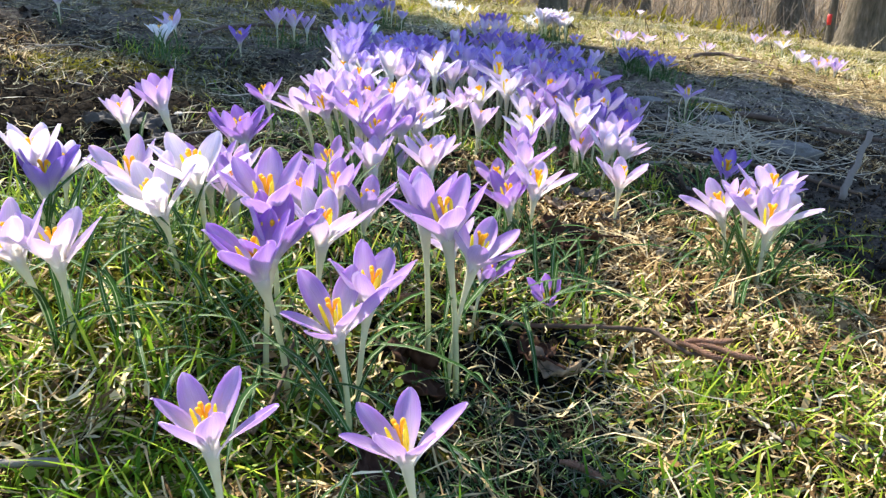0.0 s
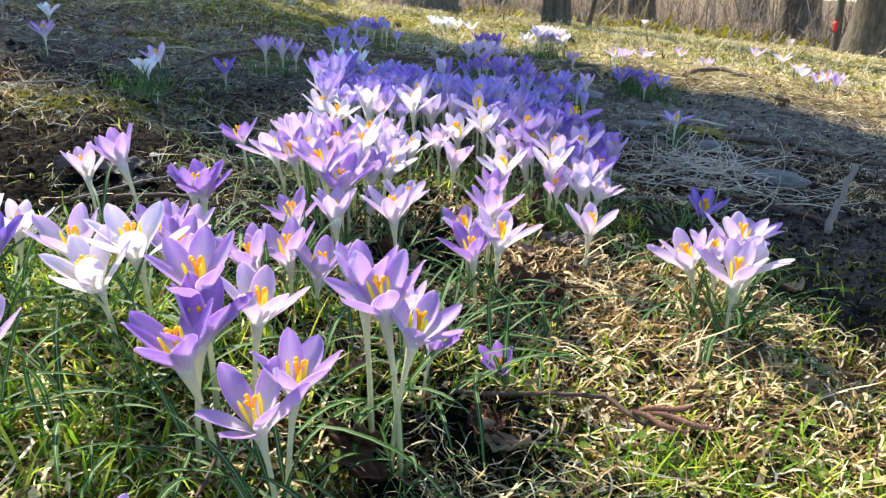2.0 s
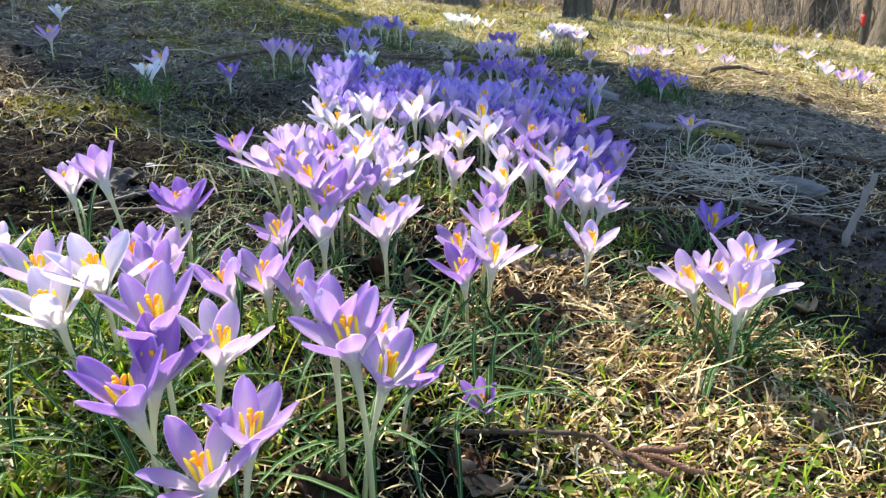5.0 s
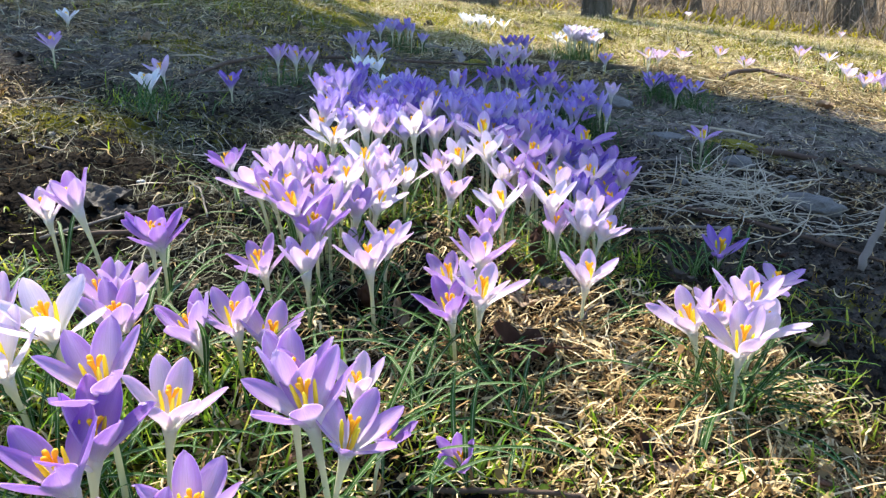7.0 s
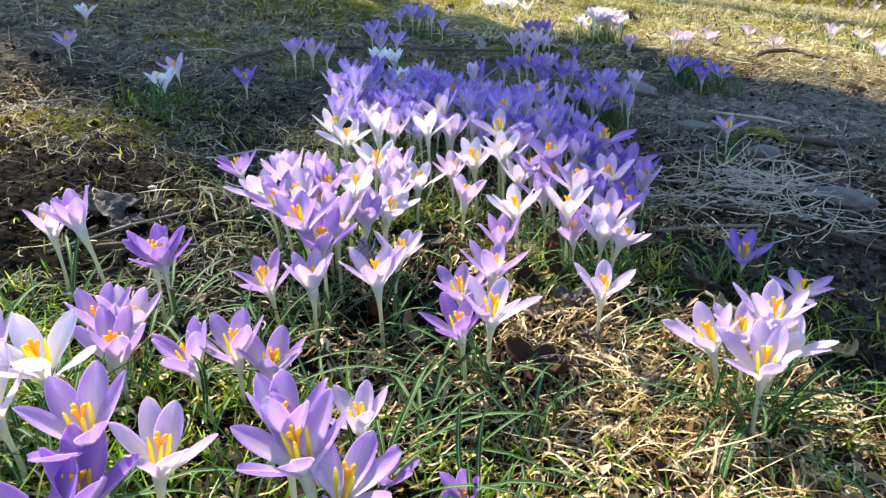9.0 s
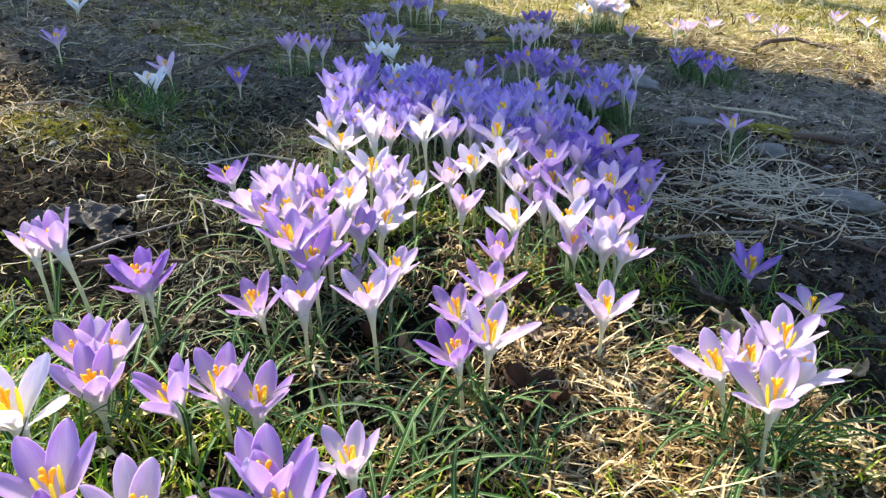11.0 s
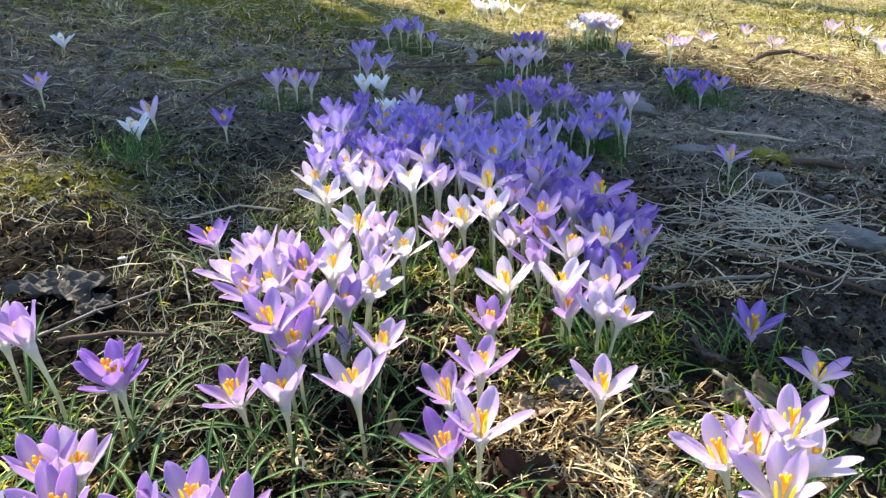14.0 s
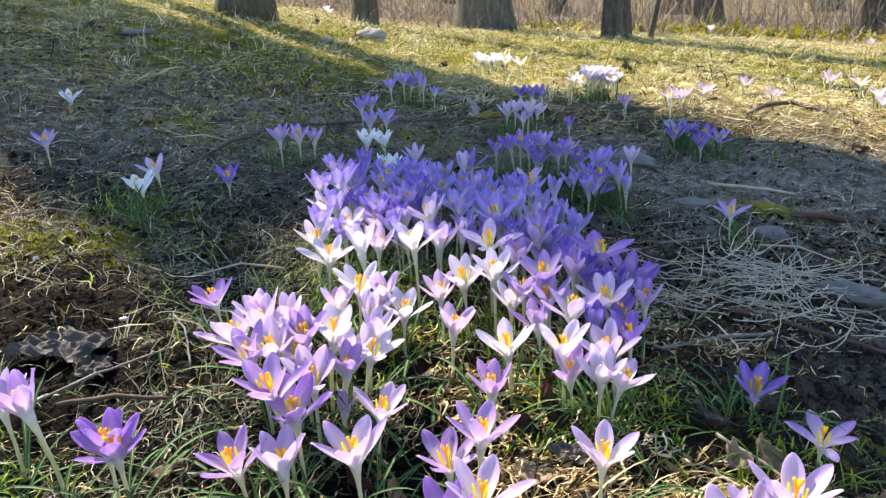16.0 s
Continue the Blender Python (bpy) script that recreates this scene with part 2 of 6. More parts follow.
def ground_material():
    k = Mat("ground")
    o = k.coord("Object")
    fine, mid, wide = k.math("ADD", k.math("MULTIPLY", k.noise(o, 320.0, 6.0), 0.6), k.math("MULTIPLY", k.noise(o, 85.0, 5.0, 0.7), 0.4)), k.noise(o, 42.0, 6.0), k.noise(o, 6.0, 5.0)
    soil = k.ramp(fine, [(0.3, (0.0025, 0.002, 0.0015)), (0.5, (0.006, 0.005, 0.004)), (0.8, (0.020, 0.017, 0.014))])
    crust = k.math("ADD", k.math("MULTIPLY", fine, 0.5), k.math("MULTIPLY", k.noise(o, 22.0, 7.0, 0.75), 0.5))
    # Dry soil made paler still: light for the shaded ground is put in the colour.
    dusty_lifted = k.ramp(crust, [(0.38, (0.012, 0.010, 0.008)), (0.47, (0.115, 0.098, 0.082)), (0.55, (0.27, 0.23, 0.19)), (0.68, (0.46, 0.41, 0.35))])
    soil = k.mix(k.attr("dry"), soil, dusty_lifted)
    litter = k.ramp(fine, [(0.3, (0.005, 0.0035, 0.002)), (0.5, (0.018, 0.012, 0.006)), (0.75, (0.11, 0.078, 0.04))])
    moss = k.ramp(fine, [(0.2, (0.05, 0.05, 0.006)), (0.55, (0.15, 0.14, 0.015)), (0.85, (0.34, 0.30, 0.04))])
    woods = k.ramp(mid, [(0.3, (0.04, 0.028, 0.016)), (0.5, (0.17, 0.12, 0.07)), (0.7, (0.40, 0.31, 0.19))])
    spread = k.math("MINIMUM", 1.6, k.math("ADD", 0.3, k.math("MULTIPLY", k.attr("litter"), 8.0)))
    f = k.math("ADD", k.attr("litter"), k.math("MULTIPLY", k.math("SUBTRACT", mid, 0.5), spread))
    rough_fine = k.math("ADD", k.math("MULTIPLY", fine, 0.55), k.math("MULTIPLY", k.noise(o, 14.0, 6.0, 0.75), 0.45))
    thatch = k.ramp(rough_fine, [(0.37, (0.06, 0.044, 0.02)), (0.49, (0.38, 0.29, 0.13)), (0.61, (0.88, 0.75, 0.42))])
    worn = k.ramp(k.noise(o, 4.5, 6.0, 0.7), [(0.42, (1, 1, 1)), (0.56, (0, 0, 0))])
    thatch = k.mix(k.math("MULTIPLY", worn, 0.42), thatch, (0.075, 0.055, 0.028))
    litter = k.mix(k.attr("lawn"), litter, thatch)
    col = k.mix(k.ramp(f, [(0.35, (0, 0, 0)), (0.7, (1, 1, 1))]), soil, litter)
    g = k.math("ADD", k.attr("moss"), k.math("MULTIPLY", k.math("SUBTRACT", wide, 0.5), 1.2))
    g = k.math("ADD", g, k.math("MULTIPLY", k.math("SUBTRACT", mid, 0.5), 1.7))
    col = k.mix(k.ramp(g, [(0.45, (0, 0, 0)), (0.75, (1, 1, 1))]), col, moss)
    col = k.mix(k.attr("woods"), col, woods)
    clods = k.add("ShaderNodeTexVoronoi", Vector=o, Scale=130.0).outputs["Distance"]
    h = k.math("ADD", k.math("ADD", k.math("MULTIPLY", fine, 0.5), k.math("MULTIPLY", mid, 0.9)), k.math("MULTIPLY", clods, -0.45))
    return k.finish(col, 0.92, k.bump(h, 1.0, 0.011), 0.0, 0.02)


def bark_material(name, a, b, c):
    k = Mat(name)
    m = k.add("ShaderNodeMapping", Vector=k.coord("Object"))
    m.inputs["Scale"].default_value = (1, 1, 0.22)
    ridges = k.noise(m.outputs[0], 38.0, 6.0, 0.65)
    patch = k.noise(k.coord("Object"), 4.0, 4.0)
    col = k.ramp(ridges, [(0.3, a), (0.55, b), (0.8, c)])
    col = k.mix(k.math("MULTIPLY", patch, 0.35), col, (0.12, 0.13, 0.07))
    return k.finish(col, 0.9, k.bump(ridges, 1.0, 0.02), 0.0, 0.15)


GROUND = ground_material()
BARK = bark_material("bark", (0.035, 0.028, 0.022), (0.12, 0.095, 0.075), (0.24, 0.20, 0.165))
BARK_PALE = bark_material("pale_bark", (0.05, 0.042, 0.035), (0.15, 0.13, 0.11), (0.32, 0.28, 0.24))
BRUSH = island_material("brush_stem", [(0.0, (0.13, 0.10, 0.075)), (0.5, (0.22, 0.175, 0.13)), (1.0, (0.36, 0.30, 0.23))], 0.8, 0.2, 0.2, None, 2.0)
RED = plain("red_tape", (0.62, 0.03, 0.03), (0.7, 0.06, 0.05), 30.0, 0.5)


# ---- ground ----
def sat(v, lim):
    return lim * np.tanh(v / lim)


def base_height(x, y):
    """The lie of the slope: it rises to the west and falls away to the east."""
    a, b = sat(x, 2.0), sat(y, 2.5)
    return (0.0064 - 0.0769 * a + 0.0399 * b + 0.0149 * a * a - 0.0269 * a * b + 0.0143 * b * b
            - 0.0323 * a ** 3 - 0.0077 * b ** 3 + 0.0062 * a * a * b + 0.013 * a * b * b
            + 0.026 * np.exp(-((x + 0.05) / np.where(x > -0.05, 0.075, 0.16)) ** 2 - ((y - 0.345) / 0.13) ** 2) + 0.008 * np.exp(-((x - 0.15) / 0.2) ** 2 - ((y - 0.62) / 0.2) ** 2)
            + 0.020 * np.exp(-((x - 0.95) / 0.5) ** 2 - ((y - 2.3) / 0.6) ** 2)
            + 0.075 * np.exp(-((x + 1.3) / 0.9) ** 2 - ((y - 4.0) / 1.3) ** 2))


_wave = np.random.RandomState(4)
WAVES = []
for _size, _amp, _count in ((0.30, 0.0035, 9), (0.10, 0.0022, 14), (0.035, 0.0013, 22)):
    for _i in range(_count):
        _t = _wave.uniform(0, 6.283)
        _k = 6.283 / (_size * _wave.uniform(0.7, 1.4))
        WAVES.append((_k * math.cos(_t), _k * math.sin(_t), _wave.uniform(0, 6.283), _amp / math.sqrt(_count / 4)))


def height(x, y):
    x, y = np.asarray(x, float), np.asarray(y, float)
    h = base_height(x, y)
    for kx, ky, p, a in WAVES:
        h = h + a * np.sin(kx * x + ky * y + p)
    h = h - 0.006 * blob(x, y, 0.075, 0.300, 0.040, 0.030) - 0.008 * blob(x, y, 0.06, 0.60, 0.04, 0.03) + 0.012 * blob(x, y, -0.42, 0.98, 0.10, 0.05) - 0.010 * blob(x, y, -0.34, 0.97, 0.05, 0.03)
    far = np.clip((y - 7.5) / 6.0, 0, 1)
    return h + far * 0.05 * np.sin(x * 1.3) * np.sin(y * 0.9)


def blob(x, y, cx, cy, rx, ry, turn=0.0):
    c, s = math.cos(turn), math.sin(turn)
    dx, dy = x - cx, y - cy
    a, b = (dx * c + dy * s) / rx, (dy * c - dx * s) / ry
    return np.exp(-(a * a + b * b))


def litter_mask(x, y):
    """How much dry grass covers the soil."""
    m = 0.21 + 0.10 * np.tanh((x + 0.1) * 8) * blob(x, y, 0.0, 0.8, 1.0, 1.0)
    m = m + 0.55 * blob(x, y, 0.225, 0.43, 0.13, 0.16) - 0.18 * blob(x, y, 0.085, 0.40, 0.06, 0.07) - 0.25 * blob(x, y, 0.40, 1.02, 0.2, 0.17)
    m = m + 0.30 * blob(x, y, -0.52, 1.03, 0.15, 0.12) + 0.04 * blob(x, y, 0.0, 0.6, 0.16, 0.2)
    # Negative blobs bare dark soil for the hollow and the front blooms' shadow.
    m = m + 0.29 * blob(x, y, 0.27, 0.27, 0.22, 0.14) - 0.42 * blob(x, y, 0.065, 0.25, 0.075, 0.11) - 0.22 * blob(x, y, 0.07, 0.21, 0.06, 0.05)
    m = m - 0.45 * blob(x, y, 0.48, 0.72, 0.14, 0.17) - 0.55 * blob(x, y, 0.45, 1.58, 0.55, 0.30)
    m = m - 0.75 * blob(x, y, -0.32, 0.72, 0.24, 0.22) + 0.22 * blob(x, y, -0.17, 0.24, 0.20, 0.15)
    m = m + 0.40 / (1 + np.exp(-(y - 2.35 + 0.9 * np.tanh((x + 0.15) * 3)) * 4)) + 0.25 * blob(x, y, -0.7, 1.75, 0.35, 0.3) - 0.45 * blob(x, y, -0.34, 0.93, 0.26, 0.18) - 0.5 * blob(x, y, 0.31, 0.67, 0.09, 0.09)
    m = m + 0.3 * np.clip((np.hypot(x, (y - 0.9) * 0.8) - 0.95) / 0.6, 0, 1)
    # Last blob bares dark soil to stand for the lilac clump's shadow.
    m = m - 0.45 * blob(x, y, 0.065, 0.300, 0.06, 0.045) - 0.25 * blob(x, y, 0.12, 0.345, 0.06, 0.02) - 0.30 * blob(x, y, -0.11, 0.56, 0.06, 0.08) - 0.08 * blob(x, y, 0.17, 0.56, 0.09, 0.06) - 0.45 * blob(x, y, 0.40, 0.58, 0.08, 0.08) - 0.2 * blob(x, y, 0.21, 0.67, 0.06, 0.05) - 0.35 * blob(x, y, 0.04, 0.59, 0.05, 0.05)
    return np.clip(m, 0, 1)


def moss_mask(x, y):
    m = 0.18 + 0.68 * blob(x, y, -0.15, 0.23, 0.22, 0.15) + 0.5 * blob(x, y, 0.48, 1.33, 0.07, 0.05)
    m = m + 0.4 * blob(x, y, 0.42, 0.66, 0.09, 0.08) + 0.3 * blob(x, y, -0.35, 1.65, 0.3, 0.15)
    m = m + 0.72 * blob(x, y, -0.43, 1.00, 0.15, 0.10) + 0.48 * blob(x, y, 0.3, 4.4, 3.5, 1.6) + 0.33 * blob(x, y, -0.6, 2.5, 0.6, 0.7)
    m = m + 0.14 * np.clip(np.hypot(x, y - 0.9) - 1.3, 0, 1) - 0.5 * blob(x, y, 0.05, 0.27, 0.07, 0.06)
    m = m + 0.25 * blob(x, y, 0.05, 2.0, 0.06, 0.06) + 0.46 * blob(x, y, 0.22, 0.28, 0.2, 0.12) + 0.45 * blob(x, y, 0.335, 0.485, 0.05, 0.03)
    return np.clip(m, 0, 1)


def dry_lift_mask(x, y):
    """Where dry, trodden soil is paler, and lightened further to lift the shaded ground."""
    m = 0.95 * blob(x, y, 0.6, 1.5, 0.6, 0.55) + 0.3 * blob(x, y, 0.5, 0.75, 0.18, 0.2) + 1.0 * blob(x, y, -0.65, 1.75, 0.7, 0.55)
    return np.clip(m, 0, 1)


def green_mask(x, y):
    m = 0.95 * blob(x, y, -0.17, 0.2, 0.30, 0.22) + 0.4 * blob(x, y, 0.155, 0.30, 0.03, 0.025) + 0.15 * blob(x, y, 0.24, 0.29, 0.17, 0.10) + 0.35 * blob(x, y, -0.06, 0.36, 0.10, 0.10)
    # Negative blob thins the grass to darken the front blooms' shadow patch.
    m = m + 0.15 * blob(x, y, 0.15, 0.20, 0.22, 0.08) + 0.34 * blob(x, y, -0.25, 0.49, 0.09, 0.05) - 0.25 * blob(x, y, 0.09, 0.23, 0.06, 0.06)
    m = m + 0.28 * blob(x, y, -0.02, 0.85, 0.13, 0.13) + 0.3 * blob(x, y, 0.15, 0.68, 0.07, 0.06)
    m = m + 0.1 * blob(x, y, 0.27, 0.62, 0.06, 0.06) - 0.95 * blob(x, y, 0.0, 0.26, 0.085, 0.085) + 0.30 * blob(x, y, -0.38, 1.1, 0.05, 0.05) + 0.12 * blob(x, y, 0.3, 0.4, 0.1, 0.2)
    m = m - 0.25 * blob(x, y, 0.0, 0.52, 0.12, 0.10) - 0.5 * blob(x, y, 0.06, 0.305, 0.07, 0.045) - 0.45 * blob(x, y, -0.11, 0.56, 0.06, 0.07) - 0.4 * blob(x, y, -0.10, 0.50, 0.08, 0.07)
    return np.clip(m, 0, 1)


def steps(near0, near1, fine, grow, end0, end1):
    mid = list(np.arange(near0, near1, fine))
    lo, hi, d = [], [], fine
    p = near0
    while p > end0:
        d *= grow
        p -= d
        lo.append(p)
    p, d = mid[-1], fine
    while p < end1:
        d *= grow
        p += d
        hi.append(p)
    return np.array(lo[::-1] + mid + hi)


def quick_mesh(name, co, quads, uv=None, smooth=True):
    me = bpy.data.meshes.new(name)
    n, q = len(co), len(quads)
    k = quads.shape[1]
    me.vertices.add(n)
    me.vertices.foreach_set("co", np.ascontiguousarray(co, dtype=np.float32).ravel())
    me.loops.add(q * k)
    me.loops.foreach_set("vertex_index", np.ascontiguousarray(quads, dtype=np.int32).ravel())
    me.polygons.add(q)
    me.polygons.foreach_set("loop_start", np.arange(0, q * k, k, dtype=np.int32))
    me.polygons.foreach_set("use_smooth", np.full(q, smooth))
    me.update(calc_edges=True)
    if uv is not None:
        layer = me.uv_layers.new(name="UVMap")
        layer.data.foreach_set("uv", np.ascontiguousarray(uv[quads.ravel()], dtype=np.float32).ravel())
    me.validate()
    return me


def make_ground():
    xs = steps(-0.62, 0.62, 0.0065, 1.06, -60, 60)
    ys = steps(0.05, 1.35, 0.0065, 1.045, -30, 160)
    X, Y = np.meshgrid(xs, ys)
    Z = height(X, Y)
    rs = np.random.RandomState(2)
    near = np.exp(-np.maximum(0, Y - 1.3) * 1.0)
    Z = Z + rs.normal(0, 0.0017, Z.shape) * near * (1.3 - litter_mask(X, Y))
    co = np.stack([X, Y, Z], -1).reshape(-1, 3)
    w, h = len(xs), len(ys)
    i = np.arange(w * h).reshape(h, w)
    quads = np.stack([i[:-1, :-1], i[:-1, 1:], i[1:, 1:], i[1:, :-1]], -1).reshape(-1, 4)
    me = quick_mesh("ground", co, quads)
    edge = 6.3 + 0.4 * np.sin(X * 1.7) + 0.3 * np.sin(X * 4.1 + 1)
    for key, arr in (("litter", litter_mask(X, Y)), ("dry", dry_lift_mask(X, Y)), ("moss", moss_mask(X, Y)), ("lawn", np.clip(np.maximum((Y - 2.5 + 0.7 * np.tanh((X - 0.1) * 3)) / 1.0, (np.hypot(X, (Y - 0.9) * 0.8) - 0.95) / 0.6), 0, 1)), ("woods", np.clip((Y - edge) / 0.8, 0, 1))):
        me.attributes.new(key, "FLOAT", "POINT").data.foreach_set("value", arr.astype(np.float32).ravel())
    me.materials.append(GROUND)
    return tagged(new("ground", me), "sloping ground of dark soil, dry grass and moss", "ground", kind="structure")


make_ground()


# ---- helpers for things ----
def part(name, bm_or_mesh, material, parent, label=""):
    me = bm_or_mesh
    if isinstance(me, bmesh.types.BMesh):
        me = bpy.data.meshes.new(name)
        bm_or_mesh.to_mesh(me)
        bm_or_mesh.free()
    if material and not me.materials:
        me.materials.append(material)
    ob = new(name, me)
    ob.parent = parent
    return tagged(ob, label) if label else ob


def empty(name, m, label, category, group=""):
    ob = new(name)
    ob.empty_display_size = 0.02
    ob.matrix_world = m
    return tagged(ob, label, category, group)


def tube_mesh(name, points, radii, sides=8, material=None, rough=0.0, seed=0, close=True):
    """A round rod along points with a radius at each."""
    rs = np.random.RandomState(seed)
    pts = [Vector(p) for p in points]
    co, uv, quads = [], [], []
    side = Vector((1, 0, 0))
    for i, p in enumerate(pts):
        t = (pts[min(i + 1, len(pts) - 1)] - pts[max(i - 1, 0)]).normalized()
        side = (side - t * side.dot(t)).normalized() if abs(side.dot(t)) < 0.98 else t.orthogonal().normalized()
        up = t.cross(side)
        for j in range(sides):
            a = 2 * math.pi * j / sides
            r = radii[i] * (1 + rough * rs.uniform(-1, 1))
            co.append(p + side * (math.cos(a) * r) + up * (math.sin(a) * r))
            uv.append((j / sides, i / (len(pts) - 1)))
    for i in range(len(pts) - 1):
        for j in range(sides):
            a, b = i * sides + j, i * sides + (j + 1) % sides
            quads.append((a, b, b + sides, a + sides))
    if close:
        for ring, flip in ((0, True), (len(pts) - 1, False)):
            c = len(co)
            co.append(pts[ring])
            uv.append((0.5, ring / (len(pts) - 1)))
            for j in range(0, sides, 2):
                a, b, d = ring * sides + j, ring * sides + (j + 1) % sides, ring * sides + (j + 2) % sides
                quads.append((c, d, b, a) if flip else (c, a, b, d))
    me = quick_mesh(name, np.array([tuple(c) for c in co]), np.array(quads), np.array(uv))
    if material:
        me.materials.append(material)
    return me


# ---- trees and woods ----
def tree(x, y, radius, tall, lean=(0, 0), material=BARK, flare=1.7, seed=0, label="", limbs=3, taper=0.75, low=0.45):
    z = float(height(x, y)) - 0.03
    ob = empty("tree", pose(x, y, z), label or "grey-brown tree trunk standing at the edge of the woods", "tree", "trees at the edge of the woods")
    rs = random.Random(seed)
    pts, radii = [], []
    for i in range(26):
        f = (i / 25) ** 1.6
        h = f * tall
        pts.append((lean[0] * h + 0.02 * math.sin(h * 1.3 + seed) * h ** 0.5, lean[1] * h, h))
        radii.append(radius * (1 - taper * f) * (1 + (flare - 1) * math.exp(-h / (radius * 1.4))))
    part("trunk", tube_mesh("trunk", pts, radii, 24, material, 0.06, seed), None, ob)
    for j in range(limbs):
        h = tall * rs.uniform(low, 0.85)
        a = rs.uniform(0.5, 2.4) if low < 0.5 else rs.uniform(0, 6.283)
        n = tall * rs.uniform(0.18, 0.3)
        p0 = Vector((lean[0] * h, lean[1] * h, h))
        bough = [p0 + Vector((math.cos(a), math.sin(a), 0.8)) * n * (i / 7) + Vector((rs.uniform(-.05, .05), rs.uniform(-.05, .05), 0)) * i for i in range(8)]
        part("limb", tube_mesh("limb", bough, [radius * 0.32 * (1 - i / 8.5) for i in range(8)], 8, material, 0.05, seed + j), None, ob)
    return ob


tree(-1.12, 3.92, 0.112, 14.0, (-0.01, 0.0), BARK, 1.3, 1, "dark tree trunk with flared roots casting a long shadow", 2)
tree(-0.84, 5.45, 0.075, 7.0, (0.01, 0), BARK, 1.3, 2)
tree(-0.11, 6.45, 0.185, 10.0, (0, 0), BARK_PALE, 1.35, 3, "thick pale grey tree trunk at the edge of the woods")
tree(0.78, 5.7, 0.085, 8.0, (0.01, 0), BARK, 1.35, 4)
tree(1.0, 5.75, 0.018, 3.5, (0.22, 0.05), BARK, 1.5, 5, "thin leaning sapling at the edge of the woods", 1)
tree(3.25, 7.9, 0.12, 9.0, (0.015, 0), BARK, 1.4, 6)
sap = tree(2.92, 6.2, 0.03, 5.0, (-0.05, 0), BARK_PALE, 1.4, 7, "slender pale sapling marked with red tape", 1)
part("tape", tube_mesh("tape", [(-0.020 - 0.001 * i, -0.008, 0.18 + 0.025 * i) for i in range(4)], [0.018, 0.020, 0.019, 0.019], 10, RED, 0.1), None, sap, "strip of red marking tape")
tree(3.02, 5.9, 0.145, 10.0, (0.03, 0), BARK, 1.4, 8, "broad dark tree trunk with pale bark on one side")
tree(2.0, 8.6, 0.13, 9.0, (0.01, 0), BARK, 1.3, 9)
# trees added outside the view, their trunks shaped and placed to shade the bed
_b = tree(-6.362, 9.015, 0.36, 24.0, (0.0, 0), BARK, 1.4, 10, "unseen forked trunk up the slope, placed for its band of shade", 7, 0.75, 0.62)
# fork added to widen the band of shade
part("limb", tube_mesh("limb", [(0.346 * min(1, i / 3), 0.288 * min(1, i / 3), 6.9 + 0.4 * i) for i in range(30)], [0.23 - 0.003 * i for i in range(30)], 14, BARK, 0.05, 3), None, _b)
_b = tree(-4.77, 6.436, 0.26, 6.15, (0.0, 0), BARK, 1.3, 12, "unseen broken trunk up the slope, its top shaped to end the shade", 0, 0.25)
# spike added only to shade the soil left of the lilac clump
part("splinter", tube_mesh("splinter", [(-0.028 + 0.004 * i, -0.023 - 0.004 * i, 5.9 + 0.12 * i) for i in range(7)], [0.12, 0.105, 0.095, 0.085, 0.075, 0.05, 0.01], 10, BARK, 0.2, 4), None, _b)
tree(-3.49, 6.41, 0.11, 9.0, (0.0, 0), BARK, 1.3, 13, "unseen slim trunk up the slope, added for its stripe of shade", 0)
for _i, (_x, _y, _r) in enumerate(((-3.2, 11.5, 0.16), (0.6, 10.2, 0.12), (4.6, 10.8, 0.17), (6.2, 9.0, 0.14), (-0.9, 13.0, 0.2), (2.6, 13.5, 0.2), (5.2, 14.5, 0.22), (-2.2, 16.0, 0.2), (8.0, 13.0, 0.2))):
    tree(_x, _y, _r, 10.0, (0.01 * (_i % 3 - 1), 0), BARK, 1.3, 20 + _i)


